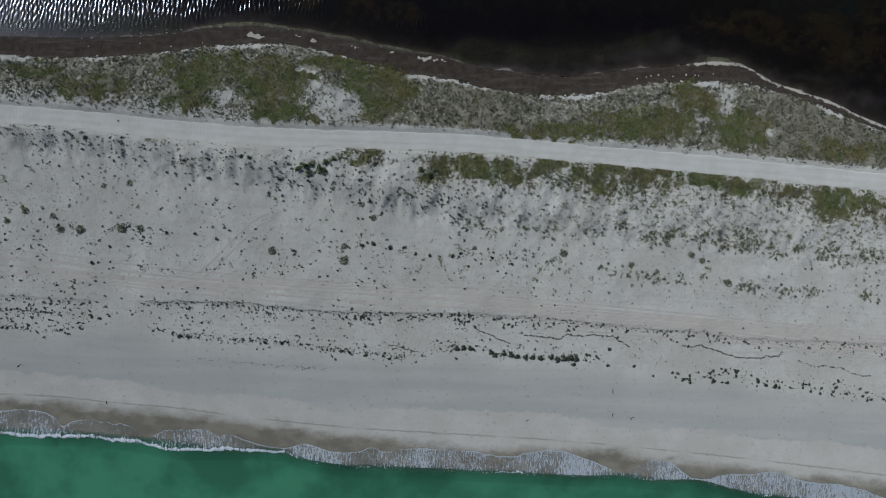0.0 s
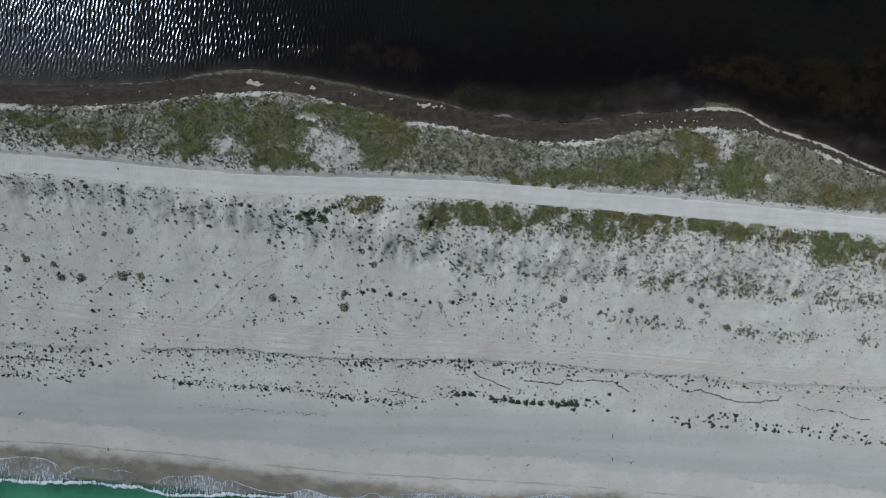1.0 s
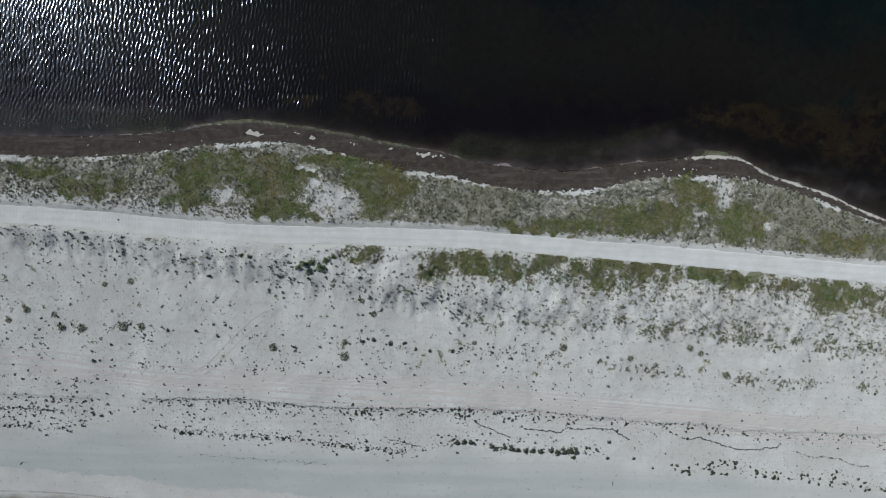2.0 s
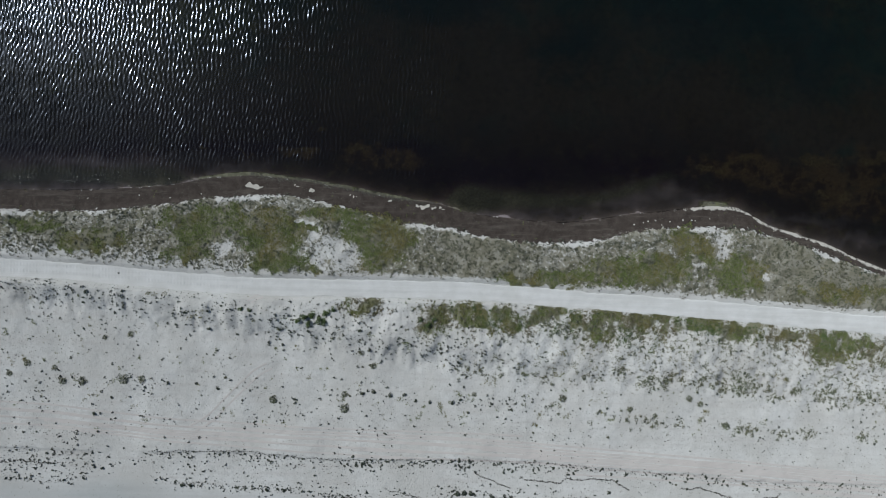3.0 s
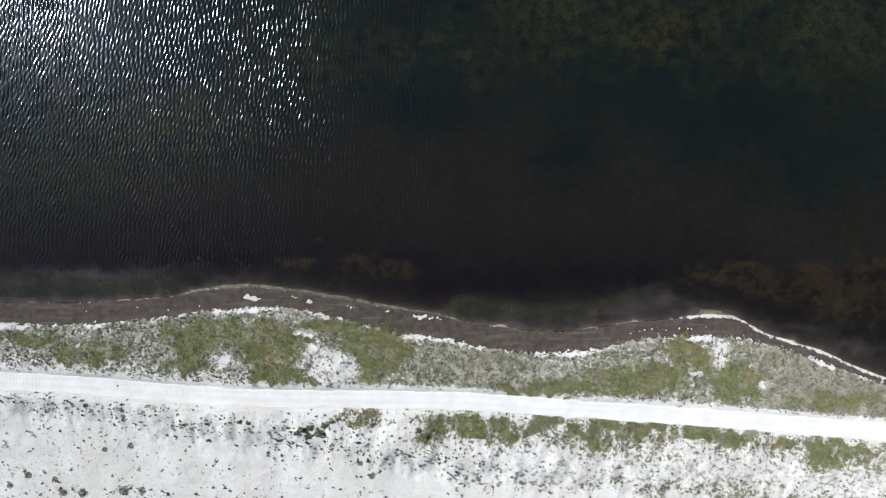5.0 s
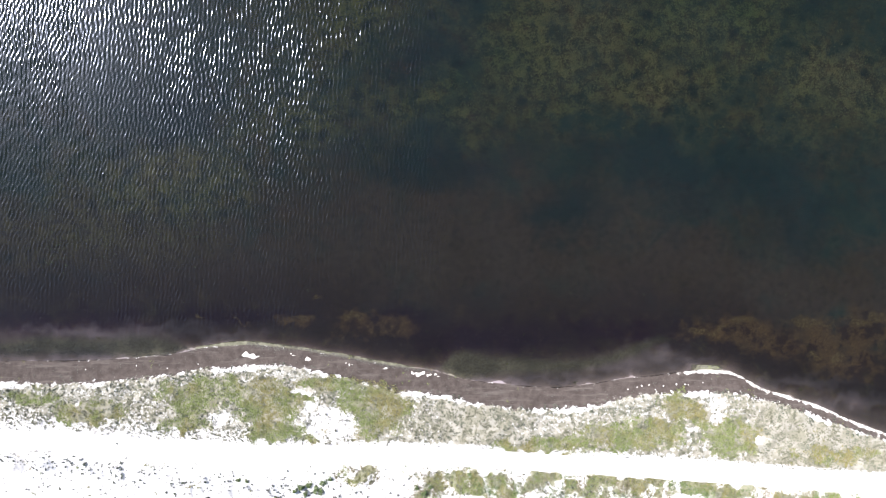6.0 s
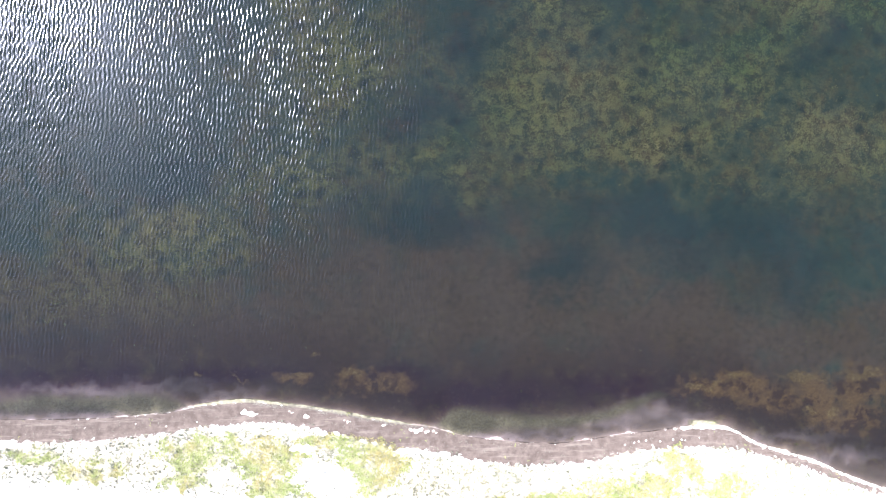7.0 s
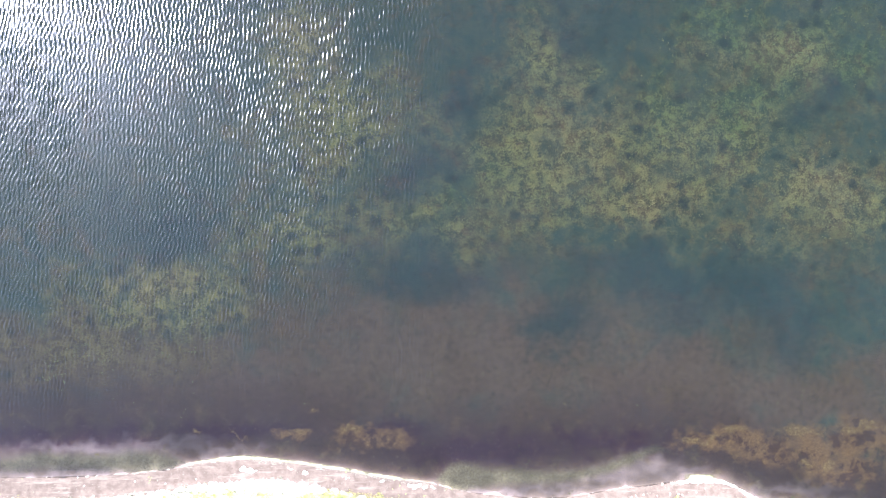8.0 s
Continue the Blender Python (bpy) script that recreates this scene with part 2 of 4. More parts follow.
def step(t):
    t = np.clip(t, 0, 1)
    return t * t * (3 - 2 * t)


LATTICE = RNG.uniform(-1, 1, (256, 256))


def rough(x, y, size, seed=0, octaves=4):
    """Smooth random relief, about -1 to 1, with forms of that size."""
    x, y = np.broadcast_arrays(np.asarray(x, float), np.asarray(y, float))
    out, amp = np.zeros(x.shape), 1.15
    for o in range(octaves):
        turn, cell = 0.6 + 0.9 * o + 0.37 * seed, size * 0.5 / 2**o
        u = (x * math.cos(turn) - y * math.sin(turn)) / cell + 31.7 * seed + 11.3 * o
        v = (x * math.sin(turn) + y * math.cos(turn)) / cell + 17.9 * seed + 5.1 * o
        i, j = np.floor(u).astype(int), np.floor(v).astype(int)
        fu, fv = step(u - i), step(v - j)
        i, j, i1, j1 = i & 255, j & 255, (i + 1) & 255, (j + 1) & 255
        out += amp * ((LATTICE[i, j] * (1 - fu) + LATTICE[i1, j] * fu) * (1 - fv) + (LATTICE[i, j1] * (1 - fu) + LATTICE[i1, j1] * fu) * fv)
        amp *= 0.52
    return out


def ledge_on(x):
    """Where a pale ledge lies just awash along the lagoon edge."""
    return np.clip(step((x + 58) / 4) * step((0 - x) / 4) + step((x - 56.5) / 5) * step((69 - x) / 5), 0, 1)


def height(x, y):
    """The lie of the land."""
    x, y = np.broadcast_arrays(np.asarray(x, float), np.asarray(y, float))
    sea, foot, sh, face, road = swash_edge(x), bank_foot(x), shore(x), dune_face(x), road_mid(x)
    smooth_sea = np.maximum(wet_line(x), break_line(x) + 7.4)
    beach = np.clip((y - smooth_sea + 7) / 24, -40, 1)
    z = SEA_Z + np.where(beach < 0, beach * 4.0, 1.05 * step(beach * 0.5) * 2)
    z = np.minimum(z, 0.05 + 0.0 * x)
    inland = step((y - row_b(x)) / 12)
    z = z + inland * (0.15 + 0.22 * rough(x, y, 22, 1, 3) + 0.035 * rough(x, y * 1.6, 4.0, 2, 3))
    z = z + 0.05 * step((y - berm_line(x)) / 3 + 0.5) * (1 - inland)
    lip = y - row_a(x) - 0.15 - 0.25 * rough(x, 0 * y, 6, 46, 3)
    z = z + 0.34 * step(lip / 0.75) * (1 - step((lip - 0.75) / 6)) * (1 - np.exp(-((x + 73) / 5) ** 2))
    wig = face + 0.55 * rough(x, y * 0.25, 8, 3, 3)
    left = 0.65 + 0.35 * np.tanh((40 - x) / 30)
    z = z + (1.75 * left * step((y - wig + 3.2) / 6.6)) * (1 - 0.6 * step((y - wig - 2) / (np.maximum(road - wig, 3))))
    z = z + 0.09 * np.exp(-((y - wig + 1.0) / 2.6) ** 2) * rough(x, y * 0.12, 2.6, 45, 2) * (0.2 + np.exp(-((x + 53) / 10) ** 2)) * step((20 - x) / 20)
    z = z + 0.3 * step((y - wig + 7) / 6) * rough(x * 1.1, y * 0.8, 6.5, 4, 3) * step((road - y) / 3 - 0.6)
    n = step((y - road - 2.4) / 3) * step((foot - y + 1) / 4)
    z = z + n * (0.12 + 0.2 * rough(x, y, 5.5, 5, 4))
    on = step((3.0 - np.abs(y - road)) / 1.2)
    z = z * (1 - on) + on * (0.35 + 0.05 * rough(x, 0 * y, 40, 6, 2))
    # peat bank falls to the lagoon, then the shelf and the bed
    t = (y - foot) / np.maximum(sh - foot, 0.8)
    bank = 0.22 - 0.30 * step(t * 3) - 0.45 * np.clip(t, 0, 1) + 0.05 * rough(x, y, 1.8, 7, 3)
    w = step((y - foot + 0.8) / 1.4)
    z = z * (1 - w) + w * bank
    off = y - sh
    bed = -0.62 - 0.12 * np.clip(off, 0, 2) - 0.5 * step((y - shelf(x)) / 5) - 0.9 * step((y - shelf(x) - 4) / 40) + 0.08 * rough(x, y, 6, 8, 3)
    ledge = ledge_on(x) * step((shelf(x) + 0.2 - y) / 0.5)
    bed = bed * (1 - ledge) + ledge * (-0.575 + 0.03 * rough(x, y, 1.6, 19, 3))
    w = step(off / 0.8 + 0.5)
    return z * (1 - w) + w * np.minimum(bed, z + 5)


def hollow(x):
    """How far the plants stay back from the bank, in metres."""
    return 1.3 * np.clip(rough(x, 0 * x, 13, 42, 4) + 0.1 + 0.45 * step((x + 66) / 12), 0, 1)


# ---- ground: one sheet, fine under the flight and coarse to the horizon ----
def spread(lo, hi, pitch, far, extra=()):
    core = np.arange(lo, hi + pitch, pitch)
    out = 2.0 * 1.32 ** np.arange(0, 26)
    out = out[out < far]
    return np.concatenate([lo - np.cumsum(out)[::-1], core, core[-1] + np.cumsum(out)])


GX = spread(-108, 112, 0.36, 700)
GY = np.concatenate([spread(-76, 52, 0.34, 700)[:-len([1 for k in range(26) if 2.0 * 1.32**k < 700])], np.arange(53, 156, 1.0)])
far_out = 2.0 * 1.32 ** np.arange(0, 26)
GY = np.concatenate([GY, 155 + np.cumsum(far_out[far_out < 700])])
XX, YY = np.meshgrid(GX, GY)
ZZ = height(XX, YY)


def ground_z(x, y):
    """Height of the sheet as built, between its points."""
    x, y = np.asarray(x, float), np.asarray(y, float)
    i = np.clip(np.searchsorted(GX, x) - 1, 0, len(GX) - 2)
    j = np.clip(np.searchsorted(GY, y) - 1, 0, len(GY) - 2)
    u, v = (x - GX[i]) / (GX[i + 1] - GX[i]), (y - GY[j]) / (GY[j + 1] - GY[j])
    return (ZZ[j, i] * (1 - u) + ZZ[j, i + 1] * u) * (1 - v) + (ZZ[j + 1, i] * (1 - u) + ZZ[j + 1, i + 1] * u) * v


def mesh_from(name, verts, faces, mat, smooth=True):
    me = bpy.data.meshes.new(name)
    verts, faces = np.asarray(verts, np.float32), np.asarray(faces, np.int32)
    me.vertices.add(len(verts))
    me.vertices.foreach_set("co", verts.ravel())
    k = faces.shape[1]
    me.loops.add(faces.size)
    me.loops.foreach_set("vertex_index", faces.ravel())
    me.polygons.add(len(faces))
    me.polygons.foreach_set("loop_start", np.arange(0, faces.size, k, dtype=np.int32))
    me.polygons.foreach_set("use_smooth", np.full(len(faces), smooth))
    me.update(calc_edges=True)
    me.materials.append(mat)
    return me


def sheet(name, xs2, ys2, zs2, mat, fields=None):
    r, c = xs2.shape
    idx = np.arange(r * c).reshape(r, c)
    faces = np.stack([idx[:-1, :-1], idx[:-1, 1:], idx[1:, 1:], idx[1:, :-1]], -1).reshape(-1, 4)
    me = mesh_from(name, np.stack([xs2, ys2, zs2], -1).reshape(-1, 3), faces, mat)
    for key, values in (fields or {}).items():
        me.attributes.new(key, "FLOAT", "POINT").data.foreach_set("value", np.asarray(values, np.float32).ravel())
    return new(name, me)


def ground_material():
    m, nt, b = material("sand_and_soil", 0.95, 0.1, 0.3)
    n1, n2, n3, n4 = grain(nt, 0.07, 4), grain(nt, 0.6, 5, 0.65), grain(nt, 6.0, 4, 0.7), grain(nt, 2.0, 5, 0.7)
    streak = grain(nt, 1.0, 5, 0.6, place(nt, (0.05, 0.7, 1), -4))
    sand = mix(nt, ramp(nt, n1, 0.35, 0.68), (0.50, 0.485, 0.455), (0.585, 0.575, 0.55))
    sand = mix(nt, ramp(nt, n2, 0.45, 0.75, 0, 0.55), sand, (0.44, 0.43, 0.40))
    sand = mix(nt, ramp(nt, n3, 0.5, 0.8, 0, 0.35), sand, (0.36, 0.345, 0.315))
    sand = mix(nt, ramp(nt, n4, 0.5, 0.72, 0, 0.3), sand, (0.42, 0.41, 0.385))
    sand = mix(nt, ramp(nt, streak, 0.48, 0.7, 0, 0.3), sand, (0.43, 0.40, 0.375))
    # beach: damp flat, pale berm, wet sand by the sea
    ragged = calc(nt, "MULTIPLY_ADD", grain(nt, 0.22, 5, 0.65), 4.5, -2.2)
    berm = calc(nt, "ADD", field(nt, "berm"), ragged)
    damp = calc(nt, "MULTIPLY", ramp(nt, berm, -0.3, 0.3, 1, 0), ramp(nt, field(nt, "beach"), -1, 6, 0, 0.75))
    tide = grain(nt, 1.0, 4, 0.55, place(nt, (0.018, 0.28, 1), -5))
    col = mix(nt, damp, sand, mix(nt, ramp(nt, tide, 0.4, 0.62), (0.395, 0.407, 0.397), (0.455, 0.455, 0.44)))
    pale = calc(nt, "MULTIPLY", ramp(nt, berm, -0.3, 0.5), ramp(nt, n2, 0.2, 0.7, 0.75, 0.25))
    col = mix(nt, pale, col, mix(nt, ramp(nt, grain(nt, 0.3, 6, 0.7), 0.42, 0.62), (0.50, 0.468, 0.44), (0.585, 0.56, 0.54)))
    wet = calc(nt, "ADD", field(nt, "wet"), calc(nt, "MULTIPLY_ADD", grain(nt, 0.13, 5, 0.6, place(nt, (1, 2.2, 1), -4)), 5.0, -2.5))
    wet = calc(nt, "ADD", wet, calc(nt, "MULTIPLY_ADD", n2, 2.4, -1.2))
    wetness = ramp(nt, wet, -0.9, 2.4)
    col = mix(nt, wetness, col, mix(nt, ramp(nt, grain(nt, 0.16, 5, 0.65, place(nt, (1, 1.8, 1), -4)), 0.4, 0.62), (0.195, 0.182, 0.15), (0.265, 0.245, 0.205)))
    drift = calc(nt, "ADD", field(nt, "drift"), calc(nt, "MULTIPLY_ADD", n2, 0.9, -0.45))
    line_on = calc(nt, "MULTIPLY", ramp(nt, calc(nt, "ABSOLUTE", drift), 0.05, 0.3, 1, 0), ramp(nt, grain(nt, 0.1, 2), 0.35, 0.55, 0, 0.5))
    col = mix(nt, line_on, col, (0.22, 0.20, 0.17))
    fleck = calc(nt, "MULTIPLY", ramp(nt, grain(nt, 3.1, 3, 0.55), 0.66, 0.72), ramp(nt, field(nt, "beach"), -3, 0, 1, 0))
    fleck = calc(nt, "MULTIPLY", fleck, ramp(nt, grain(nt, 0.12, 4), 0.42, 0.6, 0.1, 0.9))
    col = mix(nt, fleck, col, (0.17, 0.16, 0.13))
    # litter and roots under the grass
    veg = calc(nt, "ADD", field(nt, "veg"), calc(nt, "MULTIPLY_ADD", n4, 0.9, -0.45))
    litter = mix(nt, ramp(nt, n3, 0.3, 0.7), (0.10, 0.105, 0.045), (0.17, 0.165, 0.082))
    col = mix(nt, ramp(nt, veg, 0.35, 0.75, 0, 0.85), col, litter)
    scrub = calc(nt, "ADD", field(nt, "scrub"), calc(nt, "MULTIPLY_ADD", grain(nt, 1.1, 7, 0.76), 3.8, -1.95))
    col = mix(nt, ramp(nt, scrub, 0.25, 0.75, 0, 0.9), col, mix(nt, ramp(nt, grain(nt, 0.35, 5), 0.42, 0.58), (0.235, 0.222, 0.172), (0.16, 0.15, 0.10)))
    # peat bank
    peat = calc(nt, "ADD", field(nt, "peat"), calc(nt, "MULTIPLY_ADD", grain(nt, 0.9, 6, 0.7), 4.4, -2.2))
    soil = mix(nt, ramp(nt, n2, 0.3, 0.7), (0.048, 0.0385, 0.033), (0.078, 0.064, 0.055))
    soil = mix(nt, ramp(nt, n3, 0.5, 0.75, 0, 0.8), soil, (0.035, 0.028, 0.022))
    soil = mix(nt, ramp(nt, grain(nt, 1.0, 5, 0.65, place(nt, (0.12, 1.1, 1))), 0.5, 0.68, 0, 0.7), soil, (0.102, 0.087, 0.075))
    col = mix(nt, ramp(nt, peat, -0.12, 0.22), col, soil)
    edge = calc(nt, "ADD", field(nt, "edge"), calc(nt, "MULTIPLY_ADD", grain(nt, 0.7, 5, 0.7), 2.4, -1.2))
    col = mix(nt, ramp(nt, edge, 0.1, 0.4), col, (0.50, 0.47, 0.42))
    # lagoon bed
    cloudy = calc(nt, "MULTIPLY_ADD", grain(nt, 0.13, 9, 0.66, distort=0.6), 3.0, -1.5)
    fuzzy = calc(nt, "MULTIPLY_ADD", grain(nt, 0.45, 7, 0.7, distort=0.4), 2.0, -1.0)
    both = calc(nt, "ADD", cloudy, fuzzy)
    bed = mix(nt, ramp(nt, grain(nt, 0.3, 6, 0.7), 0.35, 0.65), (0.085, 0.165, 0.145), (0.135, 0.20, 0.15))
    silt = mix(nt, ramp(nt, n2, 0.35, 0.65), (0.205, 0.16, 0.12), (0.25, 0.196, 0.145))
    bed = mix(nt, ramp(nt, calc(nt, "MULTIPLY_ADD", cloudy, 0.5, field(nt, "silt")), -0.1, 0.9, 0, 0.95), bed, silt)
    bed = mix(nt, ramp(nt, calc(nt, "MULTIPLY_ADD", both, 2.5, field(nt, "shoal")), -24, -8, 0, 0.92), bed, (0.125, 0.086, 0.078))
    weed = calc(nt, "MULTIPLY_ADD", both, 0.75, field(nt, "weed"))
    tuft = calc(nt, "MULTIPLY_ADD", grain(nt, 2.2, 5, 0.7), 0.45, calc(nt, "MULTIPLY", grain(nt, 0.4, 7, 0.66, distort=0.5), 0.6))
    lush = mix(nt, ramp(nt, tuft, 0.44, 0.62), (0.118, 0.158, 0.098), (0.50, 0.52, 0.20))
    leafy = mix(nt, ramp(nt, tuft, 0.46, 0.64), (0.085, 0.17, 0.095), (0.30, 0.47, 0.16))
    lush = mix(nt, ramp(nt, field(nt, "green"), 0.1, 0.9, 0, 0.9), lush, leafy)
    lush = mix(nt, ramp(nt, grain(nt, 0.06, 3), 0.42, 0.62, 0, 0.5), lush, (0.19, 0.19, 0.11))
    lush = mix(nt, ramp(nt, field(nt, "silt"), 0.1, 0.8, 0, 0.65), lush, mix(nt, ramp(nt, tuft, 0.44, 0.62), (0.14, 0.115, 0.08), (0.30, 0.26, 0.14)))
    lush = mix(nt, calc(nt, "MULTIPLY", field(nt, "bright"), 0.75), lush, mix(nt, ramp(nt, tuft, 0.44, 0.6), (0.17, 0.165, 0.085), (0.58, 0.54, 0.24)))
    bed = mix(nt, ramp(nt, weed, -0.1, 1.25, 0, 0.95), bed, lush)
    tip = calc(nt, "MULTIPLY", ramp(nt, grain(nt, 1.5, 3, 0.55), 0.58, 0.68), ramp(nt, weed, 0.5, 1.2, 0, 0.8))
    bed = mix(nt, calc(nt, "MULTIPLY", tip, calc(nt, "MAXIMUM", ramp(nt, grain(nt, 0.11, 3), 0.48, 0.66, 0, 0.6), field(nt, "bright"))), bed, mix(nt, field(nt, "green"), (0.70, 0.66, 0.31), (0.40, 0.60, 0.24)))
    bed = mix(nt, ramp(nt, calc(nt, "MULTIPLY_ADD", both, 0.45, field(nt, "channel")), 0.0, 1.2, 0, 0.9), bed, (0.058, 0.125, 0.13))
    wavy = node(nt, "VectorMath", {0: place(nt), 1: node(nt, "TexNoise", {"Vector": place(nt), "Scale": 0.5, "Detail": 3.0}).outputs[1]}, operation="ADD").outputs[0]
    pit = node(nt, "TexVoronoi", {"Vector": wavy, "Scale": 0.19, "Randomness": 1.0}).outputs["Distance"]
    pit = calc(nt, "MULTIPLY_ADD", grain(nt, 0.35, 4, 0.6), 0.7, calc(nt, "ADD", pit, -0.35))
    pits = calc(nt, "MULTIPLY", ramp(nt, pit, 0.08, 0.42, 0.75, 0), ramp(nt, grain(nt, 0.09, 3), 0.36, 0.52))
    bed = mix(nt, calc(nt, "MULTIPLY", pits, ramp(nt, field(nt, "weed"), 0.1, 0.6)), bed, (0.04, 0.085, 0.085))
    bed = mix(nt, ramp(nt, calc(nt, "MULTIPLY_ADD", both, 0.3, field(nt, "muck")), -0.1, 1.0, 0, 0.92), bed, (0.088, 0.050, 0.078))
    bed = mix(nt, ramp(nt, grain(nt, 0.9, 6, 0.72, distort=0.3), 0.5, 0.72, 0, 0.38), bed, (0.05, 0.048, 0.045))
    bed = mix(nt, ramp(nt, grain(nt, 1.3, 5, 0.7), 0.56, 0.74, 0, 0.3), bed, (0.36, 0.33, 0.24))
    rust = calc(nt, "MULTIPLY_ADD", both, 0.5, field(nt, "rust"))
    blotch = ramp(nt, calc(nt, "MULTIPLY_ADD", n2, 0.35, calc(nt, "MULTIPLY", grain(nt, 0.24, 6, 0.6, distort=0.4), 0.65)), 0.42, 0.56)
    ochre = mix(nt, ramp(nt, n4, 0.35, 0.65), (0.30, 0.195, 0.10), (0.41, 0.28, 0.14))
    bed = mix(nt, ramp(nt, rust, -0.1, 1.2), bed, mix(nt, blotch, (0.15, 0.10, 0.075), ochre))
    gold = ramp(nt, calc(nt, "MULTIPLY_ADD", fuzzy, 0.6, field(nt, "gold")), 0.1, 1.2, 0, 0.9)
    bed = mix(nt, gold, bed, mix(nt, ramp(nt, n4, 0.4, 0.62), (0.30, 0.21, 0.10), (0.48, 0.37, 0.18)))
    shoal = calc(nt, "ADD", field(nt, "shoal"), calc(nt, "MULTIPLY_ADD", grain(nt, 0.3, 5, 0.65), 3.0, -1.5))
    bed = mix(nt, ramp(nt, shoal, -1.6, 1.6, 0, 0.7), bed, (0.20, 0.17, 0.155))
    lilac = ramp(nt, calc(nt, "MULTIPLY_ADD", grain(nt, 0.25, 5, 0.6, place(nt, (0.35, 1.3, 1))), 1.2, calc(nt, "ADD", field(nt, "lilac"), -0.6)), 0.0, 1.1, 0, 0.6)
    bed = mix(nt, lilac, bed, (0.29, 0.25, 0.265))
    algae = ramp(nt, calc(nt, "ADD", field(nt, "algae"), calc(nt, "MULTIPLY_ADD", grain(nt, 0.6, 6, 0.7), 1.8, -0.9)), -1.1, 1.3, 0, 0.85)
    bed = mix(nt, algae, bed, mix(nt, ramp(nt, n4, 0.35, 0.65), (0.132, 0.128, 0.085), (0.212, 0.206, 0.142)))
    awash = ramp(nt, calc(nt, "MULTIPLY_ADD", fuzzy, 0.5, field(nt, "ledge")), 0.35, 0.8)
    bed = mix(nt, awash, bed, mix(nt, ramp(nt, n2, 0.4, 0.62), (0.11, 0.107, 0.072), (0.17, 0.165, 0.115)))
    col = mix(nt, ramp(nt, field(nt, "bed"), -0.1, 0.25), col, bed)
    nt.links.new(col, b.inputs["Base Color"])
    nt.links.new(ramp(nt, wetness, 0, 1, 0.95, 0.45), b.inputs["Roughness"])
    uneven = ramp(nt, field(nt, "beach"), -4, 2, 0.85, 0.2)
    nt.links.new(bump(nt, n3, 0.05, uneven, bump(nt, n4, 0.11, uneven, bump(nt, n2, 0.12, uneven))), b.inputs["Normal"])
    return m


def veg_cover(x, y):
    g = np.maximum(patches(GRASS, x, y), patches(GRASS_SOUTH, x, y, 0.5, 1.4) * np.clip(0.86 + 0.6 * rough(x, y, 4.0, 51, 4), 0, 1))
    return g * (1 - patches(BARE, x, y, 0.3))


def ramp01(v, a, b):
    return step((v - a) / (b - a))


SH, FOOT = shore(XX), bank_foot(XX)
edge_on = ramp01(XX, 52, 58)
ground = sheet("ground", XX, YY, ZZ, ground_material(), {
    "wet": wet_line(XX) - YY, "berm": berm_line(XX) - YY, "beach": row_b(XX) - YY, "drift": drift_line(XX) - YY,
    "veg": veg_cover(XX, YY),
    "scrub": ((0.8 - 0.4 * ramp01(-XX, 20, 30) * ramp01(road_mid(XX) + 8 - YY, 0, 4) + 0.45 * ramp01(XX, 66, 84) + 0.3 * ramp01(XX, -6, 4) * ramp01(-XX, -24, -12)) * ramp01(YY - road_mid(XX), 2.5, 4.2) * ramp01(FOOT - YY - hollow(XX), -0.8, 0.2) + 0.3 * ramp01(XX, 0, 40) * ramp01(road_mid(XX) - YY, 2.4, 3.5) * ramp01(YY - dune_face(XX), -7, 1)) * (1 - 0.85 * patches(BARE, XX, YY, 0.6, 1.6)),
    "peat": np.minimum(YY - FOOT, SH + 0.6 - YY), "bed": YY - SH - 0.1,
    "edge": np.maximum(np.minimum(YY - SH + 0.8, SH + 0.4 - YY) * edge_on - 0.9 * (1 - edge_on), 1.7 * patches(CHIPS, XX, YY, 0.4, 0.5) - 0.9),
    "weed": patches(WEED, XX, YY, 0.7, 4.0), "channel": patches(CHANNEL, XX, YY, 0.8, 5.0), "silt": patches(SILT, XX, YY, 0.8, 4.0), "green": patches(GREENER, XX, YY, 0.7, 4.0), "muck": patches(MUCK, XX, YY, 0.8, 1.5), "rust": patches(RUST, XX, YY, 0.5, 1.5),
    "shoal": shelf(XX) - YY, "ledge": ledge_on(XX) * step((shelf(XX) + 0.2 - YY) / 0.5), "algae": np.minimum(algae_out(XX) - YY, YY - algae_in(XX)),
    "bright": patches(BRIGHT, XX, YY, 0.7, 3.0), "gold": patches(GOLD, XX, YY, 0.6, 1.2), "lilac": patches(LILAC, XX, YY, 0.8, 1.2)})
tagged(ground, "pale sand spit with peat bank and weedy lagoon bed", "ground", kind="structure")


# ---- road ----
def road_material():
    m, nt, b = material("packed_sand", 0.95, 0.1, 0.3)
    lane = grain(nt, 1.0, 4, 0.6, place(nt, (0.04, 1.6, 1), -4))
    col = mix(nt, ramp(nt, grain(nt, 0.25, 5), 0.3, 0.7), (0.57, 0.56, 0.535), (0.64, 0.63, 0.61))
    col = mix(nt, ramp(nt, lane, 0.45, 0.7, 0, 0.25), col, (0.50, 0.485, 0.46))
    col = mix(nt, ramp(nt, grain(nt, 7.0, 3, 0.7), 0.55, 0.8, 0, 0.3), col, (0.42, 0.40, 0.38))
    nt.links.new(col, b.inputs["Base Color"])
    nt.links.new(bump(nt, grain(nt, 4.0, 5, 0.7), 0.05, 0.6, bump(nt, lane, 0.08, 0.7)), b.inputs["Normal"])
    return m


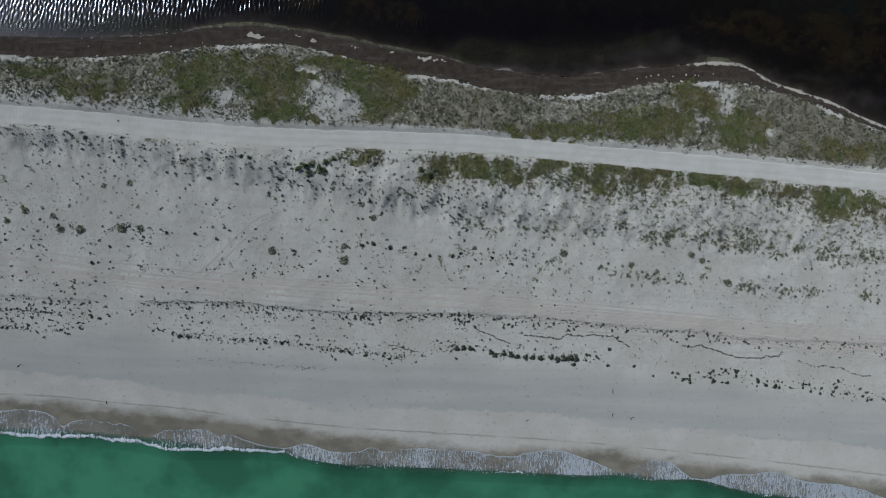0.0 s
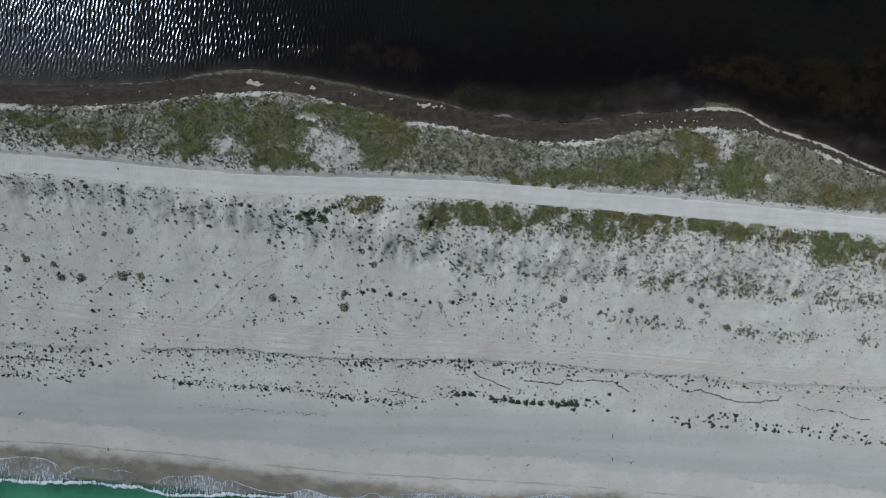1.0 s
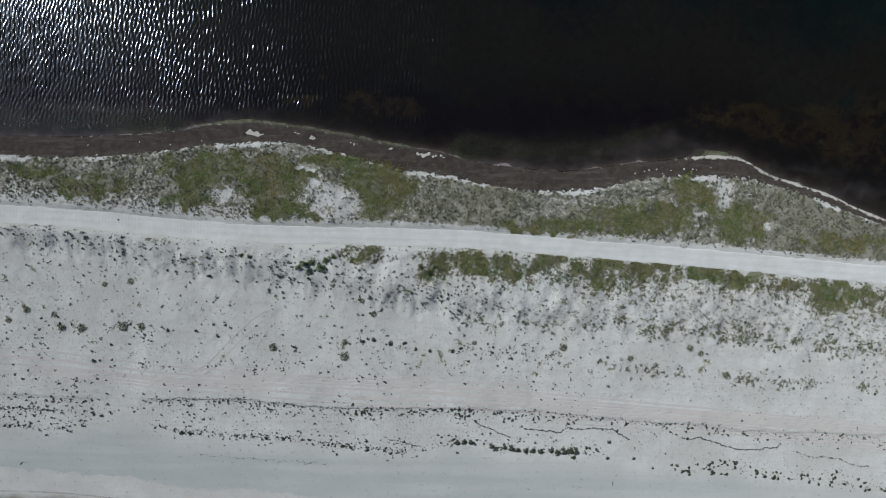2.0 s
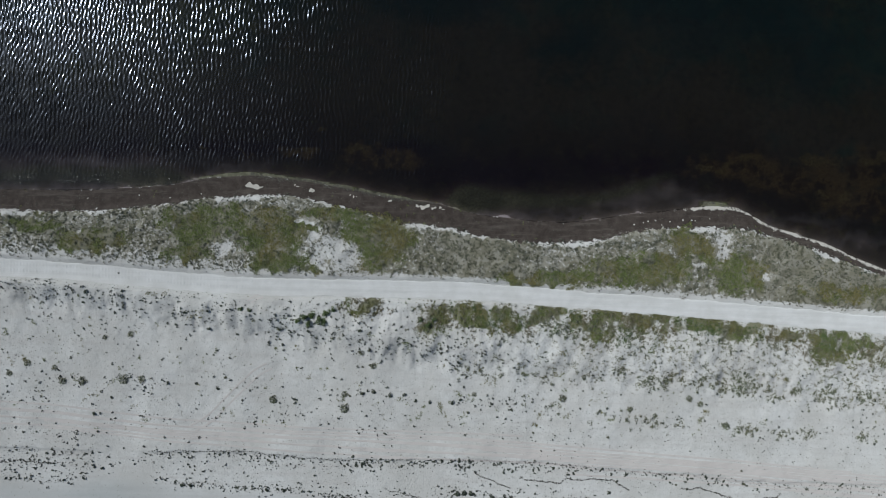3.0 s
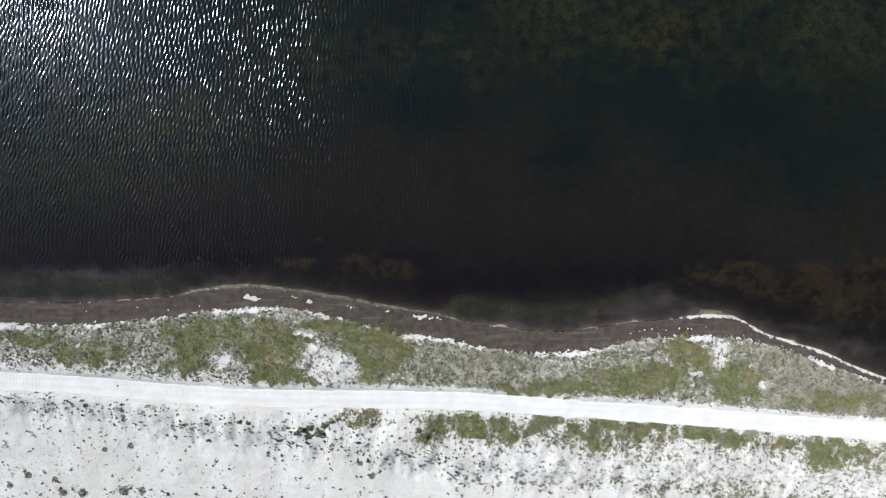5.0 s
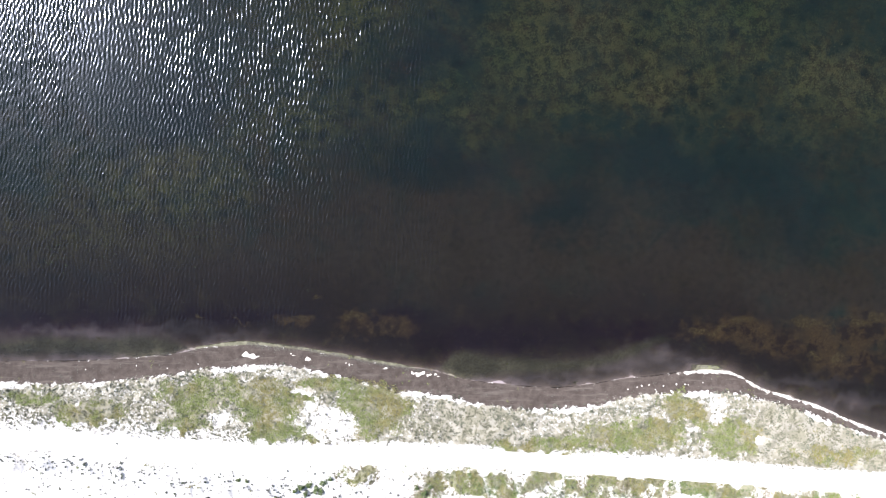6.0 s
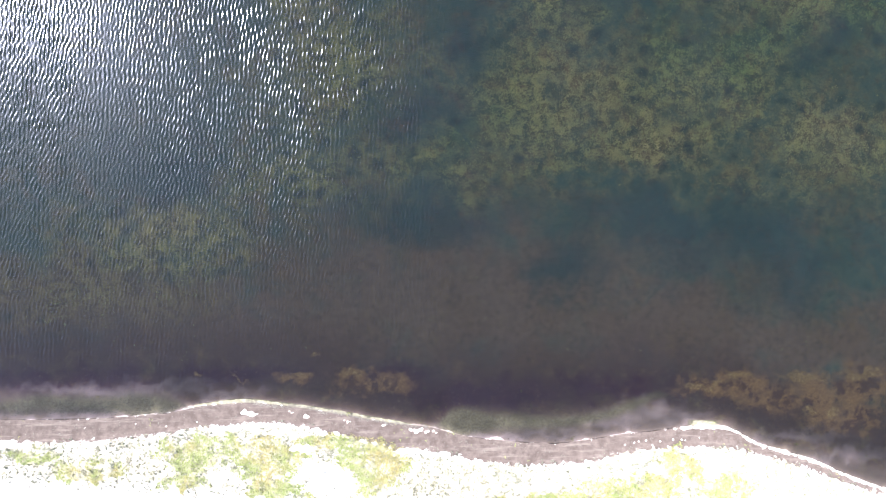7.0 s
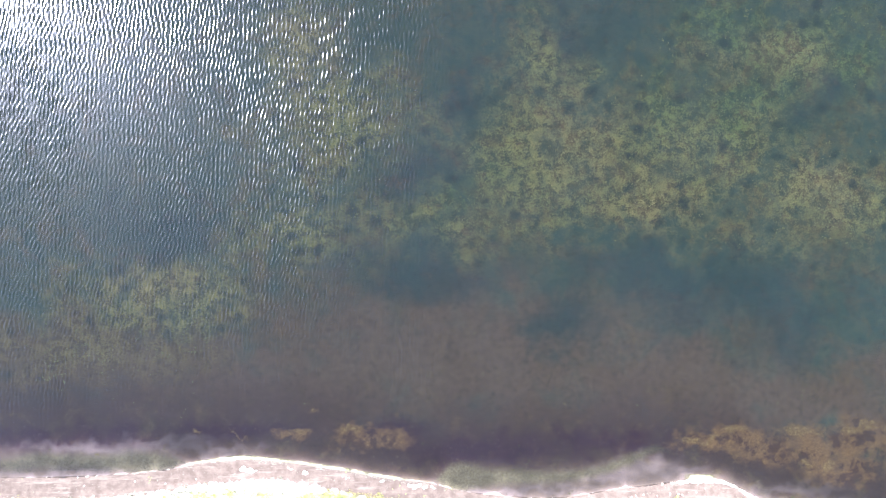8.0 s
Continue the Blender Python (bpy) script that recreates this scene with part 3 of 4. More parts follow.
rx = np.concatenate([np.arange(-600, -112, 8.0), np.arange(-112, 114, 0.14), np.arange(114, 600, 8.0)])
across = np.linspace(-1, 1, 27)
RX, AC = np.meshgrid(rx, across)
wide = 2.1 + 0.13 * rough(RX, 0 * RX, 3.5, 55, 3) + 0.12 * np.sin(RX * 0.31) + 0.1 * np.sin(RX * 0.83 + 1) + 0.06 * np.sin(RX * 2.9)
RY = road_mid(RX) + AC * wide
rut = -0.03 * (np.exp(-((np.abs(AC) - 0.42) / 0.13) ** 2)) + 0.022 * np.exp(-((np.abs(AC) - 0.86) / 0.09) ** 2) + 0.02 * np.exp(-(AC / 0.15) ** 2)
bars = 0.034 * np.maximum(0, np.sin(RX * 2 * math.pi / 0.74 + 0.7 * np.sin(RX * 0.4)) + 0.1) * (np.exp(-((AC - 0.5) / 0.2) ** 2) + np.exp(-((AC + 0.15) / 0.2) ** 2)) * (0.15 + 0.85 * ramp01(-RX, 25, 60))
taper = step((1 - np.abs(AC)) / 0.12)
RZ = 0.45 + 0.05 * rough(RX, 0 * RX, 40, 6, 2) - 0.10 * (1 - taper) + (rut + bars) * taper + 0.012 * rough(RX, RY, 1.7, 9, 3) * taper
road = tagged(sheet("road", RX, RY, RZ, road_material()), "packed pale sand track with tyre-tread ridges", "road", kind="structure")


# ---- water ----
def water_material(name, shallow, tint, body, wave_turn, slope, murk, gloss=0.07, scale=1.0, wavelets=0.0, sheen=(1, 1, 1, 1)):
    m = bpy.data.materials.new(name)
    m.use_nodes = True
    nt = m.node_tree
    nt.nodes.remove(nt.nodes["Principled BSDF"])
    out = nt.nodes["Material Output"]
    swell = grain(nt, 1.25 * scale, 2, 0.5, place(nt, (1.0, 0.30, 1), wave_turn), 0.3)
    chop = grain(nt, 3.6 * scale, 3, 0.6, place(nt, (1.0, 0.42, 1), wave_turn + 9), 0.2)
    gust = ramp(nt, grain(nt, 0.045, 3), 0.3, 0.7, 0.75, 1.15)
    h = calc(nt, "MULTIPLY", calc(nt, "ADD", swell, calc(nt, "MULTIPLY", chop, 0.45)), gust)
    nrm = bump(nt, h, slope, 1.0)
    sharp = node(nt, "BsdfGlossy", {"Color": sheen, "Roughness": gloss, "Normal": nrm})
    broad = node(nt, "BsdfGlossy", {"Color": sheen, "Roughness": 0.38, "Normal": nrm})
    top = node(nt, "MixShader", {0: wavelets, 1: sharp.outputs[0], 2: broad.outputs[0]})
    see = node(nt, "BsdfTransparent", {"Color": mix(nt, field(nt, "deep"), shallow, tint)})
    cloud = mix(nt, ramp(nt, grain(nt, 0.05, 4), 0.38, 0.62), body, tuple(c * 0.6 for c in body))
    haze = node(nt, "BsdfDiffuse", {"Color": cloud})
    turbid = node(nt, "MixShader", {0: calc(nt, "MULTIPLY", field(nt, "deep"), murk), 1: see.outputs[0], 2: haze.outputs[0]})
    facing = node(nt, "LayerWeight", {"Blend": 0.5, "Normal": nrm}).outputs["Facing"]
    fres = calc(nt, "MULTIPLY_ADD", calc(nt, "POWER", facing, 5.0), 0.98, 0.02)
    full = node(nt, "MixShader", {0: fres, 1: turbid.outputs[0], 2: top.outputs[0]})
    nt.links.new(full.outputs[0], out.inputs["Surface"])
    return m


def water_sheet(name, xs, ys, level, mat, murk_depth):
    wx, wy = np.meshgrid(xs, ys)
    deep = 1 - np.exp(-np.maximum(level - height(wx, wy), 0) / murk_depth)
    return sheet(name, wx, wy, np.full(wx.shape, level), mat, {"deep": deep})


def ripples(x, y):
    """Short wind waves running across the lagoon, with crests a few metres long."""
    rng = np.random.default_rng(21)
    z = np.zeros(x.shape)
    for k in range(26):
        length = rng.uniform(0.6, 1.15)
        way = radians(-14) + rng.normal(0, 0.33)
        w = 2 * math.pi / length
        z += (0.057 * length) * np.sin((x * math.cos(way) + y * math.sin(way)) * w + rng.uniform(0, 6.28)) / (2 * math.pi)
    gust = 0.85 + 0.3 * rough(x, y, 38, 41, 2)
    return z * gust * (1 - 0.4 * ramp01(x, -45, -5)) * (1 - ramp01(x, -8, 11))


lag_x = spread(-106, 12, 0.125, 700)
lag_x = np.concatenate([lag_x[lag_x < 12], np.arange(12, 112, 1.0), 112 + np.cumsum(far_out[far_out < 700])])
lag_y = np.concatenate([np.arange(14, 152, 0.46), 151.7 + np.cumsum(far_out[far_out < 700])])
lx, ly = np.meshgrid(lag_x, lag_y)
calm = ramp01(ly - shore(lx), 0.5, 7) * ramp01(150 - ly, 0, 4) * ramp01(112 - np.abs(lx), 0, 6)
lz = LAGOON_Z + ripples(lx, ly) * calm
deep = 1 - np.exp(-np.maximum(LAGOON_Z - height(lx, ly), 0) / 0.3)
lagoon = sheet("lagoon_water", lx, ly, lz, water_material("lagoon_water", (0.62, 0.61, 0.595), (0.245, 0.25, 0.235), (0.008, 0.010, 0.012), -12, 0.012, 0.2, 0.155, 2.0, 0.12, (0.68, 0.74, 0.90, 1)), {"deep": deep})
tagged(lagoon, "dark rippled lagoon water over weed beds", "water", kind="structure")
sea_y = np.concatenate([(-76 - np.cumsum(far_out[far_out < 700]))[::-1], np.arange(-75, -46, 0.5)])
sea = water_sheet("sea_water", spread(-110, 114, 1.0, 700), sea_y, SEA_Z,
                  water_material("sea_water", (0.9, 0.93, 0.92), (0.30, 0.62, 0.52), (0.072, 0.25, 0.148), 80, 0.06, 0.97, scale=0.5), 0.25)
tagged(sea, "green surf water along the beach", "water", kind="structure")


# ---- foam ----
def foam_material(name, dense, solid):
    m = bpy.data.materials.new(name)
    m.use_nodes = True
    nt = m.node_tree
    b = nt.nodes["Principled BSDF"]
    b.inputs["Base Color"].default_value = (0.60, 0.66, 0.74, 1)
    b.inputs["Roughness"].default_value = 0.7
    wisp = grain(nt, 2.2, 7, 0.74, place(nt, (1.5, 0.5, 1), 0), 0.8)
    cell = node(nt, "TexVoronoi", {"Vector": place(nt, (1.7, 0.6, 1)), "Scale": 2.2, "Randomness": 1.0}, feature="DISTANCE_TO_EDGE").outputs["Distance"]
    comb = grain(nt, 1.0, 5, 0.7, place(nt, (2.6, 0.45, 1), -8), 0.6)
    lace = calc(nt, "ADD", calc(nt, "MULTIPLY_ADD", wisp, 2.0, -1.0), calc(nt, "MULTIPLY_ADD", cell, -1.3, 0.2))
    lace = calc(nt, "MULTIPLY_ADD", comb, 2.6, calc(nt, "ADD", lace, -1.35))
    cover = ramp(nt, calc(nt, "ADD", lace, field(nt, "foam")), dense, dense + 0.75, 0, solid)
    clear = node(nt, "BsdfTransparent", {"Color": (0.93, 0.94, 0.95, 1)})
    full = node(nt, "MixShader", {0: cover, 1: clear.outputs[0], 2: b.outputs[0]})
    nt.links.new(full.outputs[0], nt.nodes["Material Output"].inputs["Surface"])
    nt.links.new(bump(nt, wisp, 0.1), b.inputs["Normal"])
    return m


def swash(name, label):
    xs = np.arange(-112, 114, 0.25)
    v = np.linspace(0, 1, 33)
    FX, V = np.meshgrid(xs, v)
    top, low = swash_edge(FX) + 0.15 * rough(FX, 0 * FX, 3, 11, 3), break_line(FX) - 2.6
    FY = low + (top - low) * V
    rim = np.exp(-((1 - V) * (top - low) / 0.2) ** 2)
    FZ = np.maximum(ground_z(FX, FY), SEA_Z) + 0.02 + 0.05 * rim
    body = 0.68 + 0.15 * np.sin(FX * 0.21 + 1) + 0.22 * rough(FX, FY, 12, 12, 3) + 0.2 * ramp01(FX, 0, 30)
    out = break_line(FX) - FY
    foam = np.where(out > 0, (0.32 + 0.3 * rough(FX, FY, 7, 52, 3)) * np.exp(-np.maximum(out, 0) / 1.3) - 0.12 * out, body) + 1.1 * rim * (0.6 + 0.5 * rough(FX, 0 * FX, 9, 13, 2))
    return tagged(sheet(name, FX, FY, FZ, foam_material("lace_foam", 0.48, 0.74), {"foam": foam}), label, "foam", kind="stuff")


swash("swash_foam", "thin lacy white foam sliding over wet sand")


def breaker():
    """The low white crest that tumbles along the break line."""
    xs = np.arange(-112, 114, 0.2)
    v = np.linspace(-1, 1, 17)
    FX, V = np.meshgrid(xs, v)
    power = np.clip(0.25 + 0.75 * ramp01(-FX, 25, 45) + 0.35 * rough(FX, 0 * FX, 26, 14, 3), 0.12, 1)
    half = 0.2 + 0.32 * power + 0.14 * rough(FX, 0 * FX, 2.5, 15, 3)
    FY = break_line(FX) - 0.2 + 0.3 * rough(FX, 0 * FX, 5, 16, 3) + V * half
    FZ = np.maximum(ground_z(FX, FY), SEA_Z) + 0.03 + (1 - V**2) * 0.16 * power + 0.05 * rough(FX, FY, 0.9, 17, 3) * (1 - V**2)
    foam = power * 1.1 - 0.1 - 0.9 * V**2 + 0.25 * rough(FX, FY, 2.2, 18, 3)
    return tagged(sheet("breaker", FX, FY, FZ, foam_material("thick_foam", 0.15, 1.0), {"foam": foam}), "low white breaking wave crest along the beach", "wave", kind="stuff")


breaker()


# ---- plants ----
def leaf_material(name, a, b_, c, gloss=0.6):
    m, nt, b = material(name, gloss, 0.25)
    isl = node(nt, "NewGeometry").outputs["Random Per Island"]
    rnd = node(nt, "ObjectInfo").outputs["Random"]
    col = mix(nt, isl, a, b_)
    col = mix(nt, ramp(nt, grain(nt, 0.16, 3), 0.38, 0.64), col, c)
    col = mix(nt, calc(nt, "MULTIPLY", rnd, 0.35), col, b_)
    nt.links.new(col, b.inputs["Base Color"])
    b.inputs["Subsurface Weight"].default_value = 0.0
    return m


def wood_material(name, a, b_):
    m, nt, b = material(name, 0.85, 0.2)
    nt.links.new(mix(nt, grain(nt, 9.0, 4), a, b_), b.inputs["Base Color"])
    return m


def grass_material():
    """Blades that turn from fresh green to straw in patches of some metres."""
    m, nt, b = material("beach_grass", 0.65, 0.2)
    isl = node(nt, "NewGeometry").outputs["Random Per Island"]
    col = mix(nt, isl, (0.105, 0.132, 0.038), (0.158, 0.18, 0.06))
    col = mix(nt, ramp(nt, grain(nt, 0.11, 4, 0.6), 0.44, 0.6), col, (0.172, 0.152, 0.058))
    col = mix(nt, ramp(nt, grain(nt, 0.45, 4, 0.65), 0.48, 0.68, 0, 0.6), col, (0.072, 0.098, 0.032))
    col = mix(nt, ramp(nt, grain(nt, 0.3, 4, 0.65, place(nt, (1, 1, 1), 40)), 0.56, 0.72, 0, 0.55), col, (0.24, 0.225, 0.115))
    nt.links.new(col, b.inputs["Base Color"])
    return m


MAT_GRASS = grass_material()
MAT_DARK = leaf_material("dark_leaves", (0.048, 0.061, 0.043), (0.10, 0.11, 0.077), (0.066, 0.07, 0.052))
MAT_BROWN = leaf_material("brown_leaves", (0.10, 0.102, 0.055), (0.19, 0.182, 0.108), (0.165, 0.138, 0.082))
MAT_GREEN = leaf_material("green_leaves", (0.065, 0.10, 0.036), (0.13, 0.168, 0.064), (0.095, 0.105, 0.05))
MAT_GREY = leaf_material("grey_leaves", (0.07, 0.077, 0.05), (0.178, 0.18, 0.128), (0.12, 0.114, 0.07))
MAT_SOFT = leaf_material("soft_grey_leaves", (0.115, 0.13, 0.082), (0.225, 0.235, 0.165), (0.165, 0.16, 0.10))
MAT_DRY = leaf_material("dry_debris", (0.055, 0.052, 0.044), (0.125, 0.118, 0.10), (0.075, 0.07, 0.058), 0.9)
MAT_WEED = leaf_material("water_weed", (0.20, 0.24, 0.10), (0.44, 0.46, 0.21), (0.26, 0.32, 0.14))
MAT_MAT = leaf_material("algae_mat", (0.05, 0.057, 0.034), (0.095, 0.10, 0.065), (0.075, 0.075, 0.055), 0.24)
MAT_MAT.node_tree.nodes["Principled BSDF"].inputs["Specular IOR Level"].default_value = 0.9
MAT_WOOD = wood_material("grey_wood", (0.10, 0.085, 0.07), (0.24, 0.21, 0.18))


def leaf_cloud(rng, n, size, flat=0.6, leaf=0.28):
    """n small leaves, each a folded quad, spread over an uneven dome of radius 1."""
    lobes = [(rng.uniform(-0.55, 0.55), rng.uniform(-0.55, 0.55), rng.uniform(0.35, 0.6)) for _ in range(5)]
    vs, fs = [], []
    for k in range(n):
        lx, ly, lr = lobes[k % 5]
        a, u = rng.uniform(0, 6.283), rng.uniform(0, 1)
        r = lr * math.sqrt(rng.uniform(0.05, 1))
        c = np.array([lx + r * math.cos(a), ly + r * math.sin(a), 0])
        top = max(0.08, 1 - (c[0] ** 2 + c[1] ** 2)) * flat * 2
        c[2] = top * (0.35 + 0.65 * u)
        w = rng.normal(size=3) * (1, 1, 0.45)
        w /= np.linalg.norm(w)
        s = np.cross(w, rng.normal(size=3))
        s /= np.linalg.norm(s)
        ln, wd = leaf * rng.uniform(0.7, 1.3), leaf * rng.uniform(0.3, 0.55)
        i = len(vs)
        vs += [c - w * ln * 0.5, c + s * wd - w * 0.05, c + w * ln * 0.5, c - s * wd + w * 0.04]
        fs.append((i, i + 1, i + 2, i + 3))
    return np.array(vs) * size, np.array(fs)


def grass_tuft(rng, n, spreads=0.5, tall=1.0):
    """n leaning blades."""
    vs, fs = [], []
    for k in range(n):
        a = rng.uniform(0, 6.283)
        r0 = rng.uniform(0, 0.18)
        out, h = spreads * rng.uniform(0.5, 1.2), tall * rng.uniform(0.6, 1.1)
        d, s = np.array([math.cos(a), math.sin(a), 0]), np.array([-math.sin(a), math.cos(a), 0])
        w = 0.075 * rng.uniform(0.7, 1.4)
        p0, p1, p2 = d * r0, d * (r0 + out * 0.45) + (0, 0, h * 0.75), d * (r0 + out) + (0, 0, h * 0.8)
        i = len(vs)
        p1 = p1 * 0.4 + p2 * 0.6
        vs += [p0 - s * w, p0 + s * w, p1 + s * w * 0.6, p1 - s * w * 0.6]
        fs.append((i, i + 1, i + 2, i + 3))
    return np.array(vs), np.array(fs)


def joined(name, kinds, xs, ys, sizes, mat, label, category, sink=0.03, base=None, zscale=None):
    """Many alike small things in one mesh, each turned and sized by chance."""
    rng = np.random.default_rng(len(xs) + 3)
    z = (ground_z(xs, ys) if base is None else base) - sink
    turn = rng.uniform(0, 6.283, len(xs))
    pick = rng.integers(0, len(kinds), len(xs))
    allv, allf, n = [], [], 0
    for k, (v, f) in enumerate(kinds):
        sel = np.where(pick == k)[0]
        if not len(sel):
            continue
        c, s = np.cos(turn[sel])[:, None], np.sin(turn[sel])[:, None]
        sz = sizes[sel][:, None]
        hz = sz if zscale is None else sz * zscale
        px, py = (v[None, :, 0] * c - v[None, :, 1] * s) * sz, (v[None, :, 0] * s + v[None, :, 1] * c) * sz
        pz = v[None, :, 2] * hz
        p = np.stack([px + xs[sel][:, None], py + ys[sel][:, None], pz + z[sel][:, None]], -1).reshape(-1, 3)
        ff = (f[None] + (np.arange(len(sel)) * len(v))[:, None, None]).reshape(-1, f.shape[1]) + n
        allv.append(p), allf.append(ff)
        n += len(p)
    ob = new(name, mesh_from(name, np.concatenate(allv), np.concatenate(allf), mat, False))
    return tagged(ob, label, category, kind="stuff")


def scatter(n, box, chance, seed):
    """About n tries in the box, kept by chance(x, y) from 0 to 1."""
    rng = np.random.default_rng(seed)
    x, y = rng.uniform(box[0], box[1], n), rng.uniform(box[2], box[3], n)
    keep = rng.uniform(0, 1, n) < chance(x, y)
    return x[keep], y[keep], rng


def off_road(x, y):
    return np.abs(y - road_mid(x)) > 2.15


def grass_chance(x, y):
    c = veg_cover(x, y) * (1 - 0.45 * ramp01(-x, 62, 68)) + (0.42 * rough(x, y, 5.5, 20, 3) + 0.3 * rough(x, y, 1.6, 37, 3)) * (0.35 + veg_cover(x, y)) + 0.1
    south = ramp01(road_mid(x) - y, 0, 1)
    return np.clip(c * 1.6 - 0.45 - south * (0.3 + 0.6 * rough(x, y, 3.4, 44, 4)), 0, 1) * off_road(x, y)


BOX_N = (-106, 109, -22, 40)
tufts = [grass_tuft(np.random.default_rng(40 + k), 8, 0.9, 0.55) for k in range(6)]
x, y, rng = scatter(330000, BOX_N, grass_chance, 11)
joined("beach_grass", tufts, x, y, rng.uniform(0.22, 0.45, len(x)), MAT_GRASS, "dense olive-green beach grass beside the sand track", "grass")


def scrub_south_chance(x, y):
    """Leafy low scrub along the lower side of the track, densest next to it."""
    g = patches(GRASS_SOUTH, x, y, 0.8, 1.6)
    return np.clip(g * (0.95 + 0.8 * rough(x, y, 4.2, 47, 4)) - 0.06, 0, 1) * off_road(x, y)


def near(v, half):
    return np.exp(-(v / half) ** 2)


def right_dune(x, y):
    """Clumps of soft grey plants below the track."""
    band = 1.5 * near(y - row_d(x) + 0.6, 1.9) * (0.35 + 0.65 * ramp01(x, 25, 45)) * ramp01(x, 0, 15)
    upper = 0.16 * ramp01(x, -5, 20) * ramp01(road_mid(x) - y, 2.3, 4.0) * ramp01(y - row_d(x), -1, 2)
    edge = 0.32 * ramp01(x, -5, 5) * near(road_mid(x) - y - 6.5, 2.6)
    lower = 0.28 * near(y - row_c(x) + 0.5, 1.3) * ramp01(x, 10, 40) + 0.9 * near(y - row_c(x) - 0.4, 0.9) * near(x - 69, 11)
    return np.clip((band + upper + edge + lower) * (0.3 + 1.1 * rough(x, y, 5.0, 43, 4)), 0, 1) * off_road(x, y)


def marsh_chance(x, y):
    """Low grey-green plants between the track and the peat bank."""
    d = ramp01(y - road_mid(x), 2.3, 4.5) * ramp01(bank_foot(x) - y - hollow(x), -0.6, 0.2)
    return d * np.clip(0.62 + 0.5 * rough(x, y, 2.6, 21, 4) - 0.5 * patches(BARE, x, y, 0.3), 0.02, 1) * (1 - 0.75 * np.clip(grass_chance(x, y), 0, 1))


small = [leaf_cloud(np.random.default_rng(60 + k), 13, 1.0, 0.45, 0.55) for k in range(7)]
x, y, rng = scatter(90000, (-106, 109, 0, 40), marsh_chance, 12)
joined("low_grey_shrubs", small, x, y, rng.uniform(0.10, 0.36, len(x)), MAT_GREY, "low grey-green salt shrubs on pale sand", "shrub")


soft = [leaf_cloud(np.random.default_rng(70 + k), 24, 1.0, 0.28, 0.36) for k in range(7)]
x, y, rng = scatter(26000, (-24, 109, -10, 12), scrub_south_chance, 18)
shade = rough(x, y, 9, 48, 3) + 0.3 * ramp01(x, 50, 60)
brown = shade < 0.55
joined("dry_dune_scrub", soft, x[brown], y[brown], rng.uniform(0.16, 0.5, int(brown.sum())), MAT_BROWN, "dry brown-green scrub along the lower track edge", "shrub")
joined("green_dune_scrub", soft, x[~brown], y[~brown], rng.uniform(0.16, 0.46, int((~brown).sum())), MAT_GREEN, "fresh green scrub along the lower track edge", "shrub")


def dune_chance(x, y):
    """Scattered dark shrubs of the dune and the beach lines."""
    face, rd = dune_face(x), road_mid(x)
    right = ramp01(x, -10, 35)
    c = 0.038 + 0.055 * rough(x, y, 14, 22, 3)
    c = c + 0.34 * near(y - face - 1.5, 3.4) * (1 - 0.75 * right) * (0.7 + 0.6 * rough(x, y, 6, 29, 3))
    c = c + 0.09 * near(rd - y - 2.7, 0.5)
    c = c + 0.04 * right * ramp01(rd - y, 2.2, 4.5) * ramp01(y - face, -8, -3) * (0.6 + 0.7 * rough(x, y, 7, 34, 3))
    c = c + 0.10 * (1 - 0.6 * right) * ramp01(rd - y, 2.4, 4) * ramp01(y - face, -3, 0)
    c = c + (0.16 + 0.16 * ramp01(-x, 55, 65)) * near(y - row_c(x), 1.6) * (0.6 + 0.6 * rough(x, 0 * x, 13, 23, 2))
    c = c + 0.07 * near(y - row_c(x) + 6, 4) * (0.7 + 0.6 * rough(x, y, 9, 24, 2))
    c = c + 0.08 * right * near(y - row_c(x) + 3, 5) * (0.7 + 0.6 * rough(x, y, 8, 35, 3))
    c = c + (0.6 + 0.35 * ramp01(x, -25, -10)) * near(y - row_a(x), 0.6) * (0.8 + 0.4 * rough(x, 0 * x, 9, 25, 3)) * (1 - near(x + 73, 5))
    c = c + 0.26 * near(y - row_a(x) + 1.4, 1.5) * (0.7 + 0.6 * rough(x, y, 6, 36, 2)) * (1 - near(x + 73, 6))
    c = c + 0.6 * near(y - row_b(x), 0.6) * row_b_on(x)
    c = c + 0.24 * near(y - row_b(x) - 1.2, 1.6) * row_b_on(x)
    west = ramp01(-x, 72, 82)
    c = c + 0.65 * west * (0.4 * near(y - row_a(x) - 4.6, 0.7) + 0.3 * near(y - row_a(x) + 2.6, 1.3) + 0.12 * near(y - row_a(x), 4))
    c = c * (1 - 0.85 * (1 - 0.75 * right) * near(y - lanes(x) - 0.5, 1.5))
    c = c * (1 - 0.6 * right * ramp01(y - row_c(x), 0.5, 3))
    c = c * (1 - 0.7 * patches(BARE, x, y, 0.3))
    return np.clip(c, 0, 1) * off_road(x, y) * (y > row_b(x) - 2.4) * (y < rd)


def row_b_on(x):
    """Where the lowest line of shrubs is unbroken."""
    return np.clip(ramp01(-x, 78, 82) + ramp01(x, -67, -62) * ramp01(-x, -40, -34) * (0.85 + 0.35 * rough(x, 0 * x, 11, 26, 2)) + ramp01(x, 55, 59) * 0.7, 0, 1)


